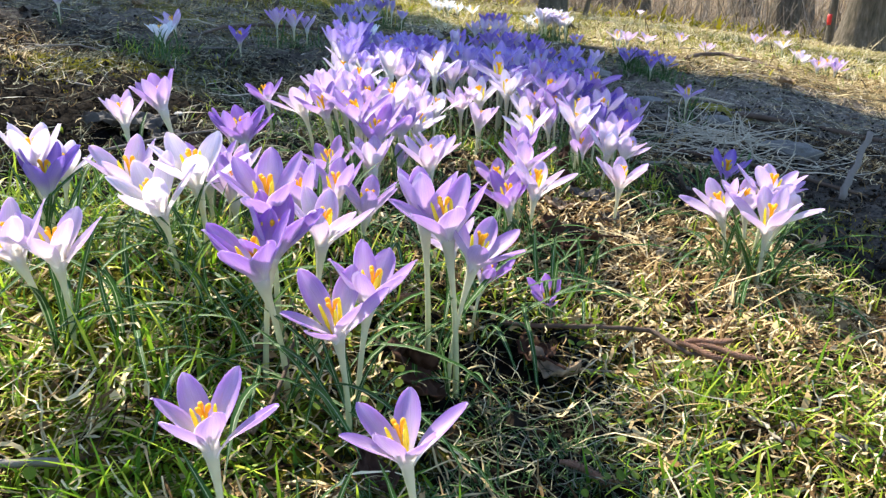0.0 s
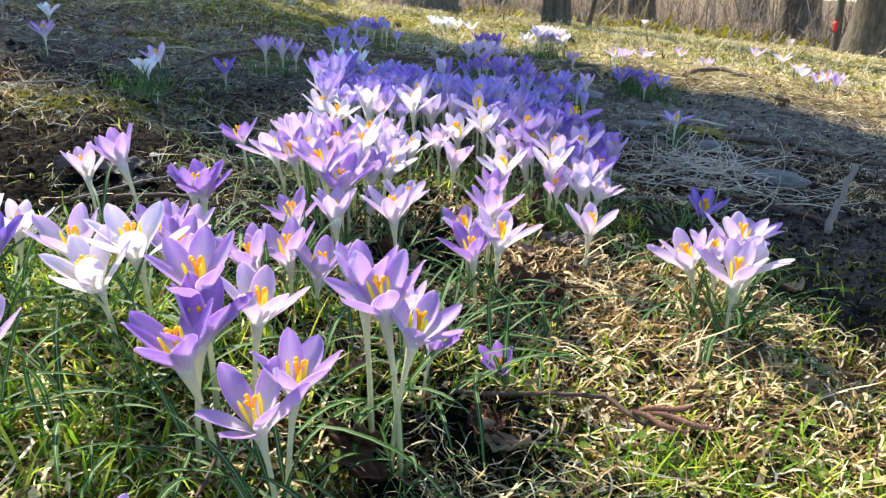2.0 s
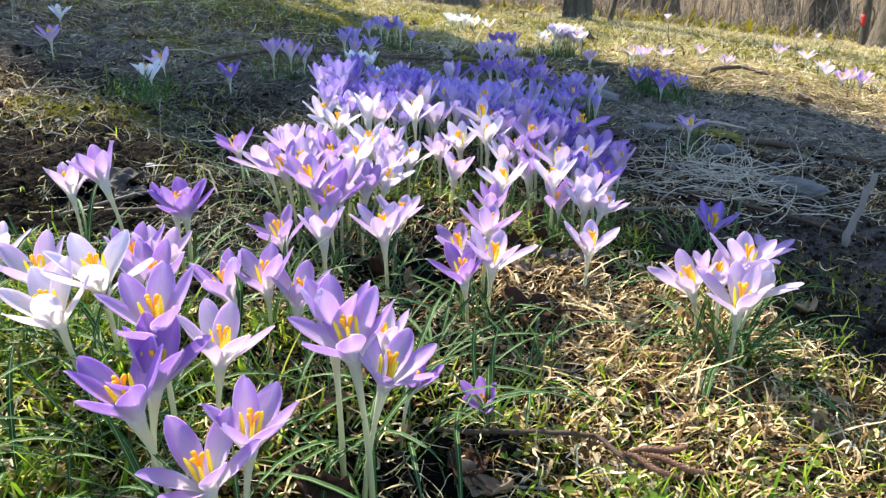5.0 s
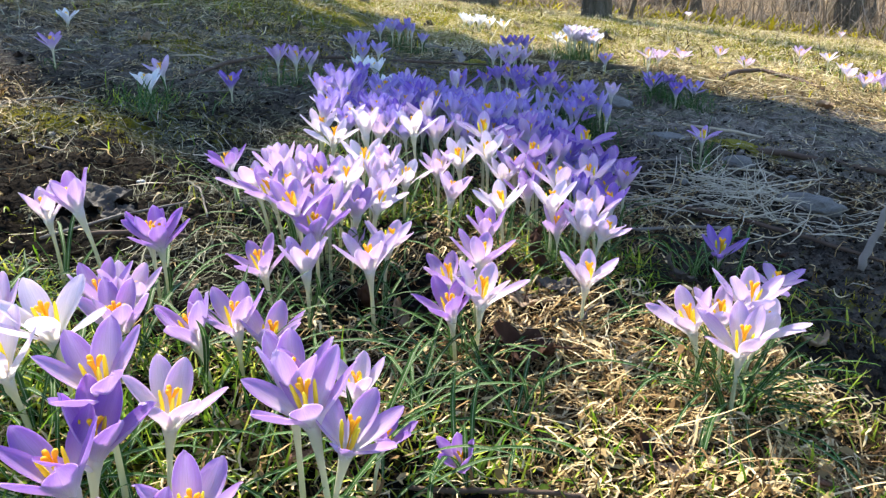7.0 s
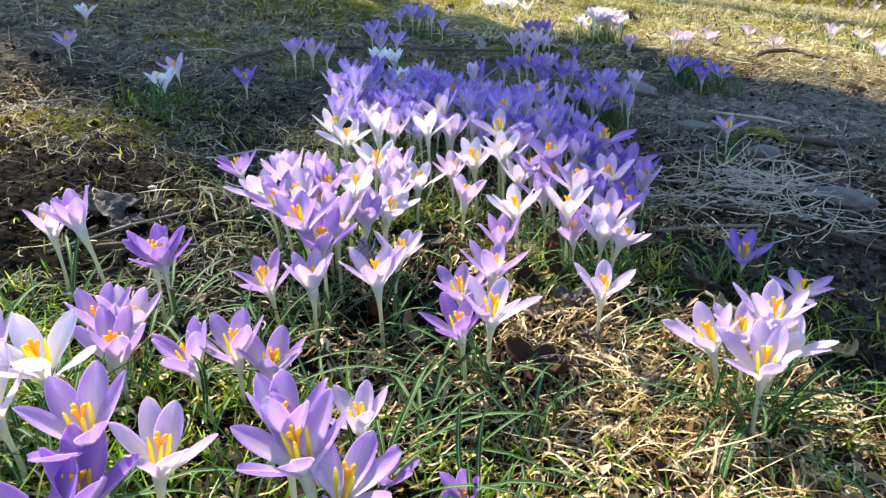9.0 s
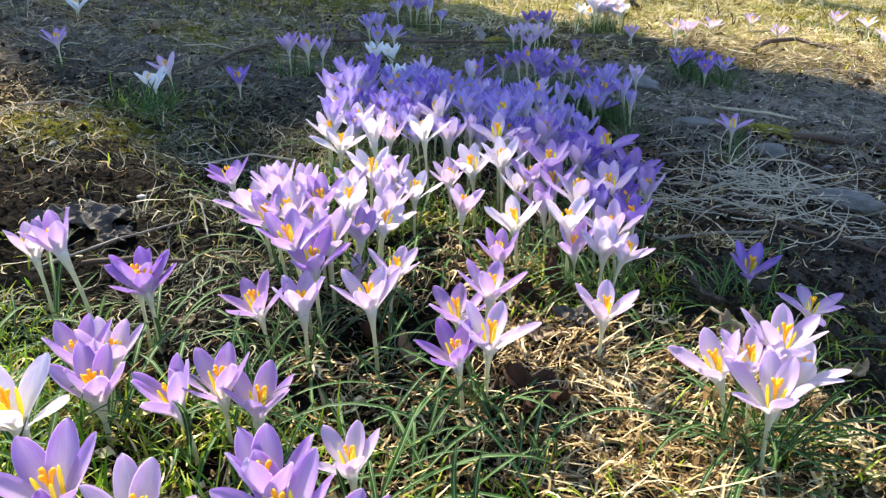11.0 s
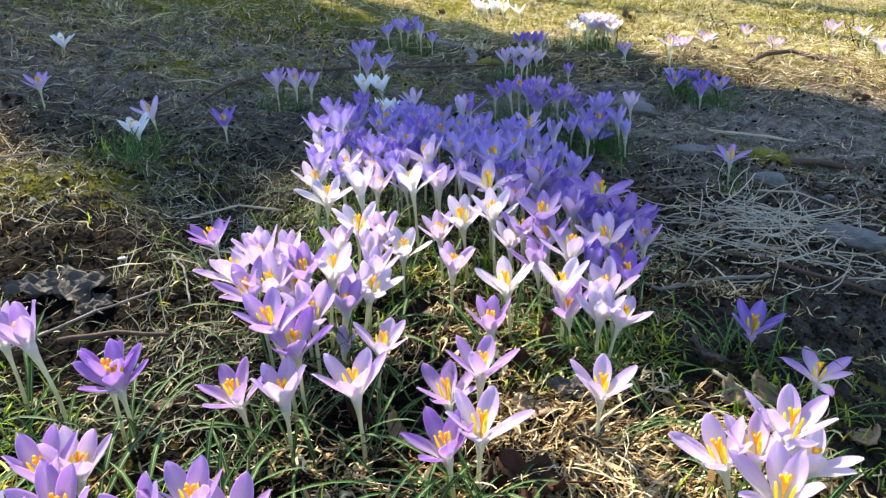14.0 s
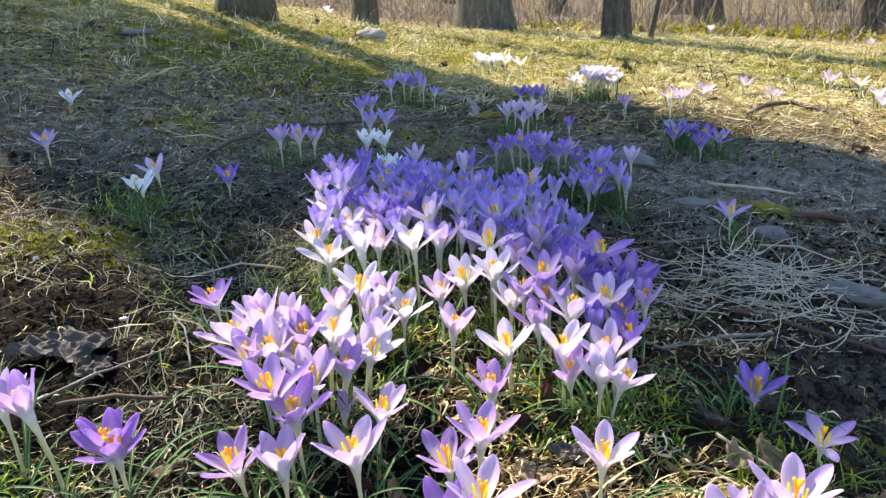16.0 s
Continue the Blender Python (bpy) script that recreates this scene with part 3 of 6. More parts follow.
def strips(name, x, y, z, azim, lean, length, width, curl, segs, material, label, kind="stuff", flat=False, seed=0, wander=0.0, lift=None):
    """Many thin blades or stalks joined into one sheet of stuff. Blades rise and bow over; flat ones lie about."""
    n = len(x)
    rs = np.random.RandomState(seed)
    pos = np.stack([x, y, z], -1)
    head, pitch = azim.copy(), lean.copy()
    rows = np.zeros((n, segs + 1, 2, 3))
    step = (length / segs)[:, None]
    for i in range(segs + 1):
        f = i / segs
        taper = (1 - 0.85 * f ** 2) if not flat else (1 - 0.5 * abs(2 * f - 1) ** 3)
        d = np.stack([np.cos(head) * np.cos(pitch), np.sin(head) * np.cos(pitch), np.sin(pitch)], -1)
        side = np.stack([-np.sin(head), np.cos(head), 0 * head], -1)
        if flat:
            roll = rs.uniform(-0.9, 0.9, n)
            side = side * np.cos(roll)[:, None] + np.array([0, 0, 1.0]) * np.sin(roll)[:, None]
        rows[:, i, 0] = pos - side * (width * taper * 0.5)[:, None]
        rows[:, i, 1] = pos + side * (width * taper * 0.5)[:, None]
        pos = pos + d * step
        head = head + rs.normal(0, 1, n) * wander
        pitch = pitch - curl / segs
        if flat:
            want = height(pos[:, 0], pos[:, 1]) + lift * (0.5 + 0.5 * np.sin(3 * f + azim))
            pos[:, 2] += (want - pos[:, 2]) * 0.45
    co = rows.reshape(-1, 3)
    k = (segs + 1) * 2
    b = (np.arange(n) * k)[:, None]
    s = (np.arange(segs) * 2)[None]
    a = b + s
    quads = np.stack([a, a + 1, a + 3, a + 2], -1).reshape(-1, 4)
    uv = np.zeros((n, segs + 1, 2, 2))
    uv[:, :, 1, 0] = 1
    uv[..., 1] = np.linspace(0, 1, segs + 1)[None, :, None]
    me = quick_mesh(name, co, quads, uv.reshape(-1, 2), smooth=not flat)
    me.materials.append(material)
    return tagged(new(name, me), label, name.replace("_", " "), kind=kind)


def scatter(count, mask, x0, x1, y0, y1, seed, view=0.72):
    """Points where the mask is high, within a wedge that widens away from the path's start."""
    rs = np.random.RandomState(seed)
    out = []
    while sum(len(o) for o in out) < count:
        x, y = rs.uniform(x0, x1, count * 3), rs.uniform(y0, y1, count * 3)
        keep = (rs.uniform(0, 1, len(x)) < mask(x, y)) & (np.abs(x - 0.03) < 0.16 + view * np.maximum(y + 0.05, 0) + (view > 5) * 9)
        out.append(np.stack([x[keep], y[keep]], -1))
    p = np.concatenate(out)[:count]
    return p[:, 0], p[:, 1], rs


def patchy(mask, size, seed, sharp=3.0):
    rs = np.random.RandomState(seed)
    ws = [(rs.normal(0, 6.283 / size), rs.normal(0, 6.283 / size), rs.uniform(0, 6.28)) for _ in range(10)]

    def f(x, y):
        v = sum(np.sin(a * x + b * y + c) for a, b, c in ws) / 3.2
        return np.clip(mask(x, y) * (1 + 0.9 * np.tanh(v * sharp * 0.5)), 0, 1)
    return f


# ---- crocuses ----
def petal_mesh(length, width, opening, cup, bend, seed):
    """One tepal, its foot at the origin, its spine in the x-z plane, opening away from the z axis."""
    rs = np.random.RandomState(seed)
    nu, nv = 6, 10
    co, uv = np.zeros((nv + 1, nu + 1, 3)), np.zeros((nv + 1, nu + 1, 2))
    r, z = 0.0016, 0.0
    wob = rs.uniform(-1, 1, 3)
    for i in range(nv + 1):
        v = 1 - (1 - i / nv) ** 1.25
        ang = opening * min(1.0, 0.50 + 1.7 * v) - bend * max(0.0, v - 0.35) ** 1.3 + 0.12 * wob[0] * v * v
        if v < 0.60:
            w = width * 0.5 * (0.20 + 0.80 * math.sin(math.pi / 2 * v / 0.60) ** 1.45)
        else:
            w = width * 0.5 * max(0.010, 1 - ((v - 0.60) / 0.40) ** 2.0) ** 0.62
        nx, nz = -math.cos(ang), math.sin(ang)
        for j in range(nu + 1):
            u = j / nu * 2 - 1
            rise = cup * w * (u * u) * (1 - 0.5 * v) + 0.0006 * wob[1] * math.sin(5 * v + 3 * u + wob[2])
            co[i, j] = (r + nx * rise + 0.0014 * wob[2] * v * v * u, u * w * (1 - 0.12 * cup * u * u), z + nz * rise)
            uv[i, j] = (j / nu, v)
        s = length * ((1 - i / nv) ** 1.25 - max(0.0, 1 - (i + 1) / nv) ** 1.25)
        r += math.sin(ang) * s
        z += math.cos(ang) * s
    k = np.arange((nv + 1) * (nu + 1)).reshape(nv + 1, nu + 1)
    quads = np.stack([k[:-1, :-1], k[:-1, 1:], k[1:, 1:], k[1:, :-1]], -1).reshape(-1, 4)
    # the outer face, a hair behind the inner one
    du, dv = np.gradient(co, axis=1), np.gradient(co, axis=0)
    nor = np.cross(du, dv)
    nor /= np.maximum(np.linalg.norm(nor, axis=-1, keepdims=True), 1e-9)
    if nor[3, nu // 2, 0] < 0:
        nor = -nor
    back = co + nor * 0.0003
    n = len(co.reshape(-1, 3))
    me = quick_mesh("petal", np.concatenate([co.reshape(-1, 3), back.reshape(-1, 3)]), np.concatenate([quads, quads[:, ::-1] + n]), np.concatenate([uv.reshape(-1, 2)] * 2))
    me.polygons.foreach_set("material_index", np.repeat([0, 1], len(quads)).astype(np.int32))
    return me


PETALS = {}


def petal_for(kind, grade, inner, variant):
    """Shared tepal meshes by colour, by how far the flower has opened, by ring and by variant."""
    key = (kind, grade, inner, variant)
    if key not in PETALS:
        opening = radians((7, 20, 36, 47, 62)[grade]) * (0.86 if inner else 1.0) + radians((-4, 0, 4)[variant])
        length = 0.0354 * (0.94 if inner else 1.0) * (0.97, 1.0, 1.04)[variant]
        width = 0.0120 * (1.08 if inner else 1.0)
        me = petal_mesh(length, width, opening, 0.60 if grade < 3 else 0.50, (1.0, 0.60, 0.45, 0.34, 0.10)[grade], 7 * grade + variant + 31 * inner)
        me.materials.append(PETAL[kind])
        me.materials.append(PETAL_BACK[kind])
        PETALS[key] = me
    return PETALS[key]


def anther_mesh():
    pts = [(0.0012, 0, 0.0), (0.0022, 0, 0.005), (0.0034, 0, 0.0095), (0.0038, 0, 0.0115), (0.0046, 0, 0.0165), (0.0056, 0.0003, 0.0220), (0.0060, 0.0004, 0.0238)]
    return tube_mesh("stamen", pts, [0.0004, 0.0004, 0.0006, 0.00105, 0.00115, 0.0009, 0.0004], 6, YELLOW)


def stigma_mesh():
    bm = bmesh.new()
    for j in range(3):
        a = 2 * math.pi * j / 3
        me = tube_mesh("tmp", [(0, 0, 0), (0, 0, 0.014), (0.0012 * math.cos(a), 0.0012 * math.sin(a), 0.020), (0.0022 * math.cos(a), 0.0022 * math.sin(a), 0.0225), (0.0030 * math.cos(a), 0.0030 * math.sin(a), 0.0235)],
                       [0.0004, 0.0005, 0.0007, 0.0012, 0.0008], 6)
        bm.from_mesh(me)
        bpy.data.meshes.remove(me)
    out = bpy.data.meshes.new("stigma")
    bm.to_mesh(out)
    bm.free()
    out.materials.append(ORANGE)
    for p in out.polygons:
        p.use_smooth = True
    return out


STAMEN, STIGMA = anther_mesh(), stigma_mesh()


def blade_mesh(length, width, rise, droop, seed):
    """A narrow channelled leaf with a pale rib, growing from the origin along x."""
    rs = np.random.RandomState(seed)
    n = 9
    co, uv = np.zeros((n + 1, 5, 3)), np.zeros((n + 1, 5, 2))
    x, z, y, ang, yaw = 0.001, 0.0, 0.0, rise, 0.0
    for i in range(n + 1):
        v = i / n
        w = width * 0.5 * (0.55 + 0.45 * math.sin(math.pi * min(v * 1.2, 1) * 0.5)) * (1 - max(0, (v - 0.6) / 0.4) ** 2 * 0.93)
        for j in range(5):
            u = j / 2 - 1
            co[i, j] = (x - math.sin(yaw) * u * w, y + u * w * math.cos(yaw), z + 0.35 * w * abs(u))
            uv[i, j] = (j / 4, v)
        s = length / n
        x += math.cos(ang) * s * math.cos(yaw)
        y += math.cos(ang) * s * math.sin(yaw)
        z += math.sin(ang) * s
        ang -= droop / n * (0.5 + v)
        yaw += rs.uniform(-0.12, 0.12)
        if z < 0.004:
            ang = max(ang, 0.0)
    k = np.arange((n + 1) * 5).reshape(n + 1, 5)
    quads = np.stack([k[:-1, :-1], k[:-1, 1:], k[1:, 1:], k[1:, :-1]], -1).reshape(-1, 4)
    me = quick_mesh("leaf", co.reshape(-1, 3), quads, uv.reshape(-1, 2))
    me.materials.append(LEAF)
    return me


BLADES = [blade_mesh(0.055 + 0.009 * i, 0.0029 + 0.0001 * (i % 3), radians(78 - 6.5 * i), radians(25 + 14 * i), i) for i in range(8)]
COLOUR = {"L": "lilac", "M": "rich lilac", "P": "pale lilac", "W": "lilac-white", "V": "shade-blued lilac", "D": "deep violet", "B": "white"}
STATE = ("still in closed bud", "half open in the grass", "open and upright on a pale stalk", "wide open with yellow stamens", "flung wide open to the sun")
_fl = random.Random(5)


def crocus(x, y, z, kind="L", grade=2, size=1.0, group="", leaves=3, tip=None, lean=None, turn=None):
    """A flower whose stamens stand at x, y, z. It leans by tip degrees towards the heading lean."""
    size *= _fl.uniform(0.95, 1.05)
    tip = radians(_fl.uniform(3, 12) if tip is None else tip)
    lean = radians(_fl.gauss(265, 55) if lean is None else lean)
    turn = _fl.uniform(0, 6.283) if turn is None else radians(turn)
    axis = Vector((math.sin(tip) * math.cos(lean), math.sin(tip) * math.sin(lean), math.cos(tip)))
    throat = Vector((x, y, z)) - axis * (0.019 * size)
    bend = max(0.02, throat.z - float(height(x, y))) * math.tan(tip) * 0.55
    foot = Vector((throat.x - math.cos(lean) * bend, throat.y - math.sin(lean) * bend, 0))
    foot.z = float(height(foot.x, foot.y)) - 0.003
    if throat.z < foot.z + 0.014:
        throat.z = foot.z + 0.014
    ob = empty("crocus", Matrix.Translation(foot), "%s crocus, %s" % (COLOUR[kind], STATE[grade]), "flower", group or "crocuses in the grass")
    top = throat - foot
    up = Vector((0, 0, 1))
    pts, radii = [], []
    h = top.length
    for i in range(9):
        f = i / 8
        a = Vector((top.x * f * f, top.y * f * f, top.z * f))
        pts.append(a)
        radii.append(size * (0.00122 + 0.0003 * (1 - f) + 0.0016 * max(0, f - 0.72) / 0.28 * max(0, f - 0.72) / 0.28))
    cup = [top + axis * (0.0035 * size), top + axis * (0.007 * size)]
    part("stem", tube_mesh("stem", pts + cup, radii + [0.0037 * size, 0.0041 * size], 8, TUBE, 0, 0, False), None, ob, "pale greenish white stalk")
    upright = Vector((0, 0, 1)).rotation_difference(axis).to_matrix().to_4x4()
    head = Matrix.Translation(top) @ upright @ Matrix.Rotation(turn, 4, "Z") @ Matrix.Scale(size, 4)
    for j in range(6):
        inner = j % 2
        var = _fl.randrange(3)
        p = part("petal", petal_for(kind, grade, inner, var), None, ob)
        p.matrix_local = head @ Matrix.Rotation(radians(60 * j + _fl.gauss(0, 8)), 4, "Z") @ Matrix.Translation((0, 0, 0.0012 * inner)) @ Matrix.Rotation(radians(_fl.gauss(1, 6)), 4, "Y")
    if grade > 0:
        for j in range(3):
            s = part("stamen", STAMEN, None, ob)
            s.matrix_local = head @ Matrix.Rotation(radians(120 * j + 40), 4, "Z") @ Matrix.Scale(0.9, 4)
        part("stigma", STIGMA, None, ob).matrix_local = head
    for j in range(leaves):
        b = part("leaf", BLADES[_fl.randrange(8)], None, ob)
        b.matrix_local = Matrix.Translation((_fl.uniform(-.004, .004), _fl.uniform(-.004, .004), 0.001)) @ Matrix.Rotation(_fl.uniform(0, 6.283), 4, "Z") @ Matrix.Scale(_fl.uniform(0.75, 1.15), 4)
    return ob


def bed(group, rows, leaves=3, heart=None):
    """Rows of x, y, z, colour, opening, size and perhaps tip, lean and turn. Blooms of a clump lean away from its heart."""
    for x, y, z, kind, grade, size, *pull in rows:
        if heart and not pull:
            pull = (min(24, 5 + 190 * math.hypot(x - heart[0], y - heart[1])), math.degrees(math.atan2(y - heart[1], x - heart[0])))
        if y > 0.95 and grade in (1, 2) and _fl.random() < 0.5:
            grade += 1
        crocus(x, y, z, kind, grade, size, group, leaves, *pull)


bed("crocuses at the front of the bed", [
    (-0.056, 0.131, 0.093, "L", 3, 0.77, 7, 185, 2), (0.002, 0.138, 0.086, "L", 3, 0.77, 12, 185, 20), (-0.029, 0.219, 0.092, "L", 3, 0.90, 15, 240, 12), (-0.014, 0.238, 0.099, "L", 3, 0.88, 9, 330, 8),
    (-0.067, 0.246, 0.107, "M", 3, 1.02, 16, 215, 24), (-0.061, 0.266, 0.110, "M", 2, 0.98, 6, 10, 20), (-0.068, 0.286, 0.125, "L", 3, 1.06, 7, 240, 28), (-0.042, 0.295, 0.108, "P", 3, 0.98, 6, 15, 16),
    (0.015, 0.291, 0.116, "L", 3, 1.04, 10, 205, 2), (0.005, 0.307, 0.117, "L", 2, 0.99, 6, 150, 28), (0.034, 0.294, 0.099, "L", 3, 0.90, 13, 350, 26), (0.042, 0.340, 0.068, "M", 2, 0.68, 18, 320, 30)], 4)
bed("crocuses on the near side of the bed", [
    (-0.218, 0.372, 0.121, "W", 2, 1.0, 4, 180, 24), (-0.239, 0.458, 0.094, "W", 2, 0.94, 4, 10, 28), (-0.209, 0.365, 0.110, "D", 2, 1.02, 6, 260, 30), (-0.172, 0.246, 0.110, "P", 3, 0.92, 20, 205, 25),
    (-0.151, 0.246, 0.109, "P", 3, 0.90, 9, 250, 20), (-0.133, 0.318, 0.113, "W", 3, 1.04, 17, 222, 4), (-0.161, 0.365, 0.114, "P", 3, 1.03, 9, 262, 30), (-0.118, 0.340, 0.124, "W", 3, 1.08, 12, 245, 10),
    (-0.071, 0.394, 0.098, "L", 2, 0.92, 16, 190, 26), (-0.051, 0.410, 0.099, "L", 3, 0.99, 4, 180, 16), (-0.030, 0.409, 0.089, "L", 3, 0.92, 8, 350, 28), (0.021, 0.381, 0.075, "P", 3, 0.85, 5, 190, 20),
    (-0.112, 0.397, 0.101, "L", 2, 1.02, 9, 260, 4), (-0.135, 0.425, 0.103, "L", 2, 0.95, 5, 200, 30), (-0.118, 0.432, 0.101, "P", 2, 0.88, 8, 10, 10)], 4)
bed("single crocuses beside the bed", [
    (0.078, 0.350, 0.047, "M", 2, 0.62, 24, 255, 28), (-0.128, 0.498, 0.116, "M", 3, 0.98, 12, 265, 2), (-0.138, 0.508, 0.114, "M", 2, 0.9, 6, 160, 20), (-0.195, 0.520, 0.132, "L", 2, 1.0, 16, 195, 28), (-0.237, 0.558, 0.114, "P", 2, 0.95, 10, 180, 20),
    (-0.170, 0.775, 0.104, "M", 3, 0.95, 12, 190, 20), (0.289, 0.679, 0.063, "D", 3, 0.97, 8, 290, 12), (0.316, 0.614, 0.058, "L", 4, 0.82, 10, 270, 30), (0.384, 1.145, 0.077, "L", 4, 0.85, 5, 270, 0)], 4)
bed("crocuses in the middle row", [
    (-0.071, 0.528, 0.089, "L", 3, 0.98, 14, 192, 6), (-0.037, 0.523, 0.092, "P", 2, 1.0, 3, 180, 28), (0.005, 0.533, 0.094, "P", 3, 1.03, 5, 200, 26), (0.013, 0.604, 0.085, "P", 3, 0.93, 9, 20, 30), (-0.020, 0.627, 0.071, "L", 0, 0.72, 4, 0, 0),
    (0.060, 0.558, 0.074, "L", 3, 0.95, 7, 190, 24), (0.064, 0.493, 0.076, "M", 3, 0.98, 9, 210, 4), (0.086, 0.502, 0.085, "P", 3, 1.05, 4, 350, 18), (0.084, 0.568, 0.088, "L", 3, 0.95, 5, 20, 16), (0.087, 0.637, 0.086, "L", 2, 0.9, 4, 180, 2),
    (0.161, 0.557, 0.079, "P", 3, 0.98, 4, 330, 18)], 4)
bed("crocuses in the tuft", [
    (0.260, 0.502, 0.088, "P", 3, 1.08, 9, 20, 26), (0.217, 0.490, 0.076, "P", 3, 1.0, 17, 175, 20), (0.238, 0.493, 0.079, "P", 3, 0.98, 6, 160, 5), (0.243, 0.456, 0.077, "P", 3, 1.05, 8, 270, 28), (0.268, 0.487, 0.074, "W", 3, 0.95, 18, 0, 10)], 8)
bed("crocuses in the lilac clump", [
    (-0.088, 0.664, 0.126, "P", 2, 1.0), (-0.118, 0.680, 0.110, "P", 3, 1.05), (-0.089, 0.626, 0.116, "L", 3, 1.0), (-0.072, 0.629, 0.120, "P", 3, 1.02), (-0.055, 0.642, 0.109, "P", 2, 1.0),
    (-0.052, 0.649, 0.122, "L", 2, 1.0), (-0.032, 0.666, 0.118, "W", 3, 1.02), (-0.026, 0.679, 0.096, "P", 2, 1.0), (-0.005, 0.677, 0.096, "W", 3, 1.0), (-0.020, 0.755, 0.099, "P", 2, 0.95),
    (-0.055, 0.563, 0.122, "L", 3, 1.0, 14, 220, 28), (-0.036, 0.604, 0.107, "P", 2, 1.0), (-0.037, 0.558, 0.108, "M", 3, 1.0, 10, 270, 0), (-0.052, 0.778, 0.097, "P", 2, 0.95), (-0.006, 0.703, 0.102, "P", 2, 0.95),
    (-0.098, 0.690, 0.122, "P", 2, 0.95), (-0.070, 0.672, 0.125, "P", 2, 0.95), (-0.018, 0.640, 0.098, "L", 2, 0.95)], 3, (-0.045, 0.665))
bed("pale crocuses in the sun", [
    (0.010, 0.753, 0.100, "W", 3, 0.95), (-0.036, 0.792, 0.109, "W", 3, 1.0), (-0.012, 0.770, 0.108, "P", 2, 0.9), (-0.118, 1.026, 0.125, "W", 3, 0.95), (-0.104, 0.916, 0.117, "W", 3, 1.0),
    (-0.079, 0.863, 0.116, "W", 3, 1.05), (-0.045, 0.849, 0.129, "W", 2, 1.1), (-0.033, 0.891, 0.117, "P", 2, 0.95), (0.005, 0.866, 0.129, "W", 3, 1.05, 5, 150, 0), (-0.080, 0.955, 0.122, "W", 3, 1.05),
    (0.027, 0.907, 0.115, "P", 2, 1.0), (0.086, 0.811, 0.115, "W", 3, 1.05), (0.056, 0.819, 0.106, "W", 3, 1.05), (0.036, 0.802, 0.098, "P", 2, 0.9)], 3)
bed("pale crocuses on the sunny edge", [
    (0.054, 0.736, 0.092, "P", 2, 0.95, 4, 20, 0), (0.098, 0.688, 0.096, "W", 3, 1.0, 6, 200, 20), (0.103, 0.777, 0.098, "W", 2, 0.95), (0.141, 0.668, 0.103, "W", 3, 1.0, 5, 250, 20),
    (0.146, 0.672, 0.080, "L", 2, 0.98, 6, 230, 0), (0.177, 0.693, 0.089, "P", 3, 1.0), (0.170, 0.657, 0.084, "W", 2, 0.95), (0.187, 0.653, 0.083, "P", 3, 0.9, 18, 0, 10)], 3)
bed("lilac crocuses on the shady edge", [
    (0.130, 0.793, 0.119, "L", 3, 1.05), (0.133, 0.772, 0.104, "L", 2, 1.0), (0.154, 0.742, 0.106, "P", 3, 1.05), (0.114, 0.785, 0.106, "L", 2, 0.9), (0.123, 0.744, 0.092, "L", 2, 0.95),
    (0.215, 0.849, 0.102, "M", 3, 1.0, 12, 350, 10), (0.232, 0.880, 0.080, "D", 2, 0.9), (0.197, 0.772, 0.087, "D", 2, 1.0), (0.170, 0.728, 0.093, "D", 1, 0.95), (0.197, 0.721, 0.090, "D", 2, 0.9),
    (0.183, 0.769, 0.104, "P", 3, 1.05), (0.158, 0.819, 0.113, "L", 2, 0.95), (0.106, 0.850, 0.114, "L", 2, 1.0), (0.187, 0.845, 0.123, "M", 4, 1.12, 12, 270, 28), (0.128, 0.903, 0.121, "L", 2, 1.0), (0.080, 0.870, 0.127, "P", 4, 1.08, 10, 260, 28)], 2)
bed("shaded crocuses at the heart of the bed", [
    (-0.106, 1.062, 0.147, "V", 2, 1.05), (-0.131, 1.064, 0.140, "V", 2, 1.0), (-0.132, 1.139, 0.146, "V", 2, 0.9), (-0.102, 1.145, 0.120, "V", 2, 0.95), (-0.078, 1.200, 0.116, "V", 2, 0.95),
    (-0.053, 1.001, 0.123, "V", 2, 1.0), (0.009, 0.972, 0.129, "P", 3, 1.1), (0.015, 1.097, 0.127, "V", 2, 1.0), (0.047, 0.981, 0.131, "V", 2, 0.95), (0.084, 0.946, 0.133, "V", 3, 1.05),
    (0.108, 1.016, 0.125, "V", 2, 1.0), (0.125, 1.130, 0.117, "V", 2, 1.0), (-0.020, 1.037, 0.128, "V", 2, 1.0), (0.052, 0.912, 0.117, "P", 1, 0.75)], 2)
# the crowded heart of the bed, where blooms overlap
_n = 0
_placed = []
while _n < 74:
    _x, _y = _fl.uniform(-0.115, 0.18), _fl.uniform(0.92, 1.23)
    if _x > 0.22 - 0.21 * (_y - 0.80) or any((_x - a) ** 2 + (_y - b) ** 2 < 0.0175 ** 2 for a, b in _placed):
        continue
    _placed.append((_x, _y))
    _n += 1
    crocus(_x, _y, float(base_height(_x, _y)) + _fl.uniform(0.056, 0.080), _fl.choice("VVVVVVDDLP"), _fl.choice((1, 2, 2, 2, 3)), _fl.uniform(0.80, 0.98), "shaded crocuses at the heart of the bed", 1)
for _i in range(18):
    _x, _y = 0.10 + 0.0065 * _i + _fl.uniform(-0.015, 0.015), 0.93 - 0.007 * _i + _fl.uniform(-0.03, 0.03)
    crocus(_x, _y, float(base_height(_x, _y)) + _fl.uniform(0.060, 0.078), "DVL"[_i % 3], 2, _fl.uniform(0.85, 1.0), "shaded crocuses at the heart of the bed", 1)
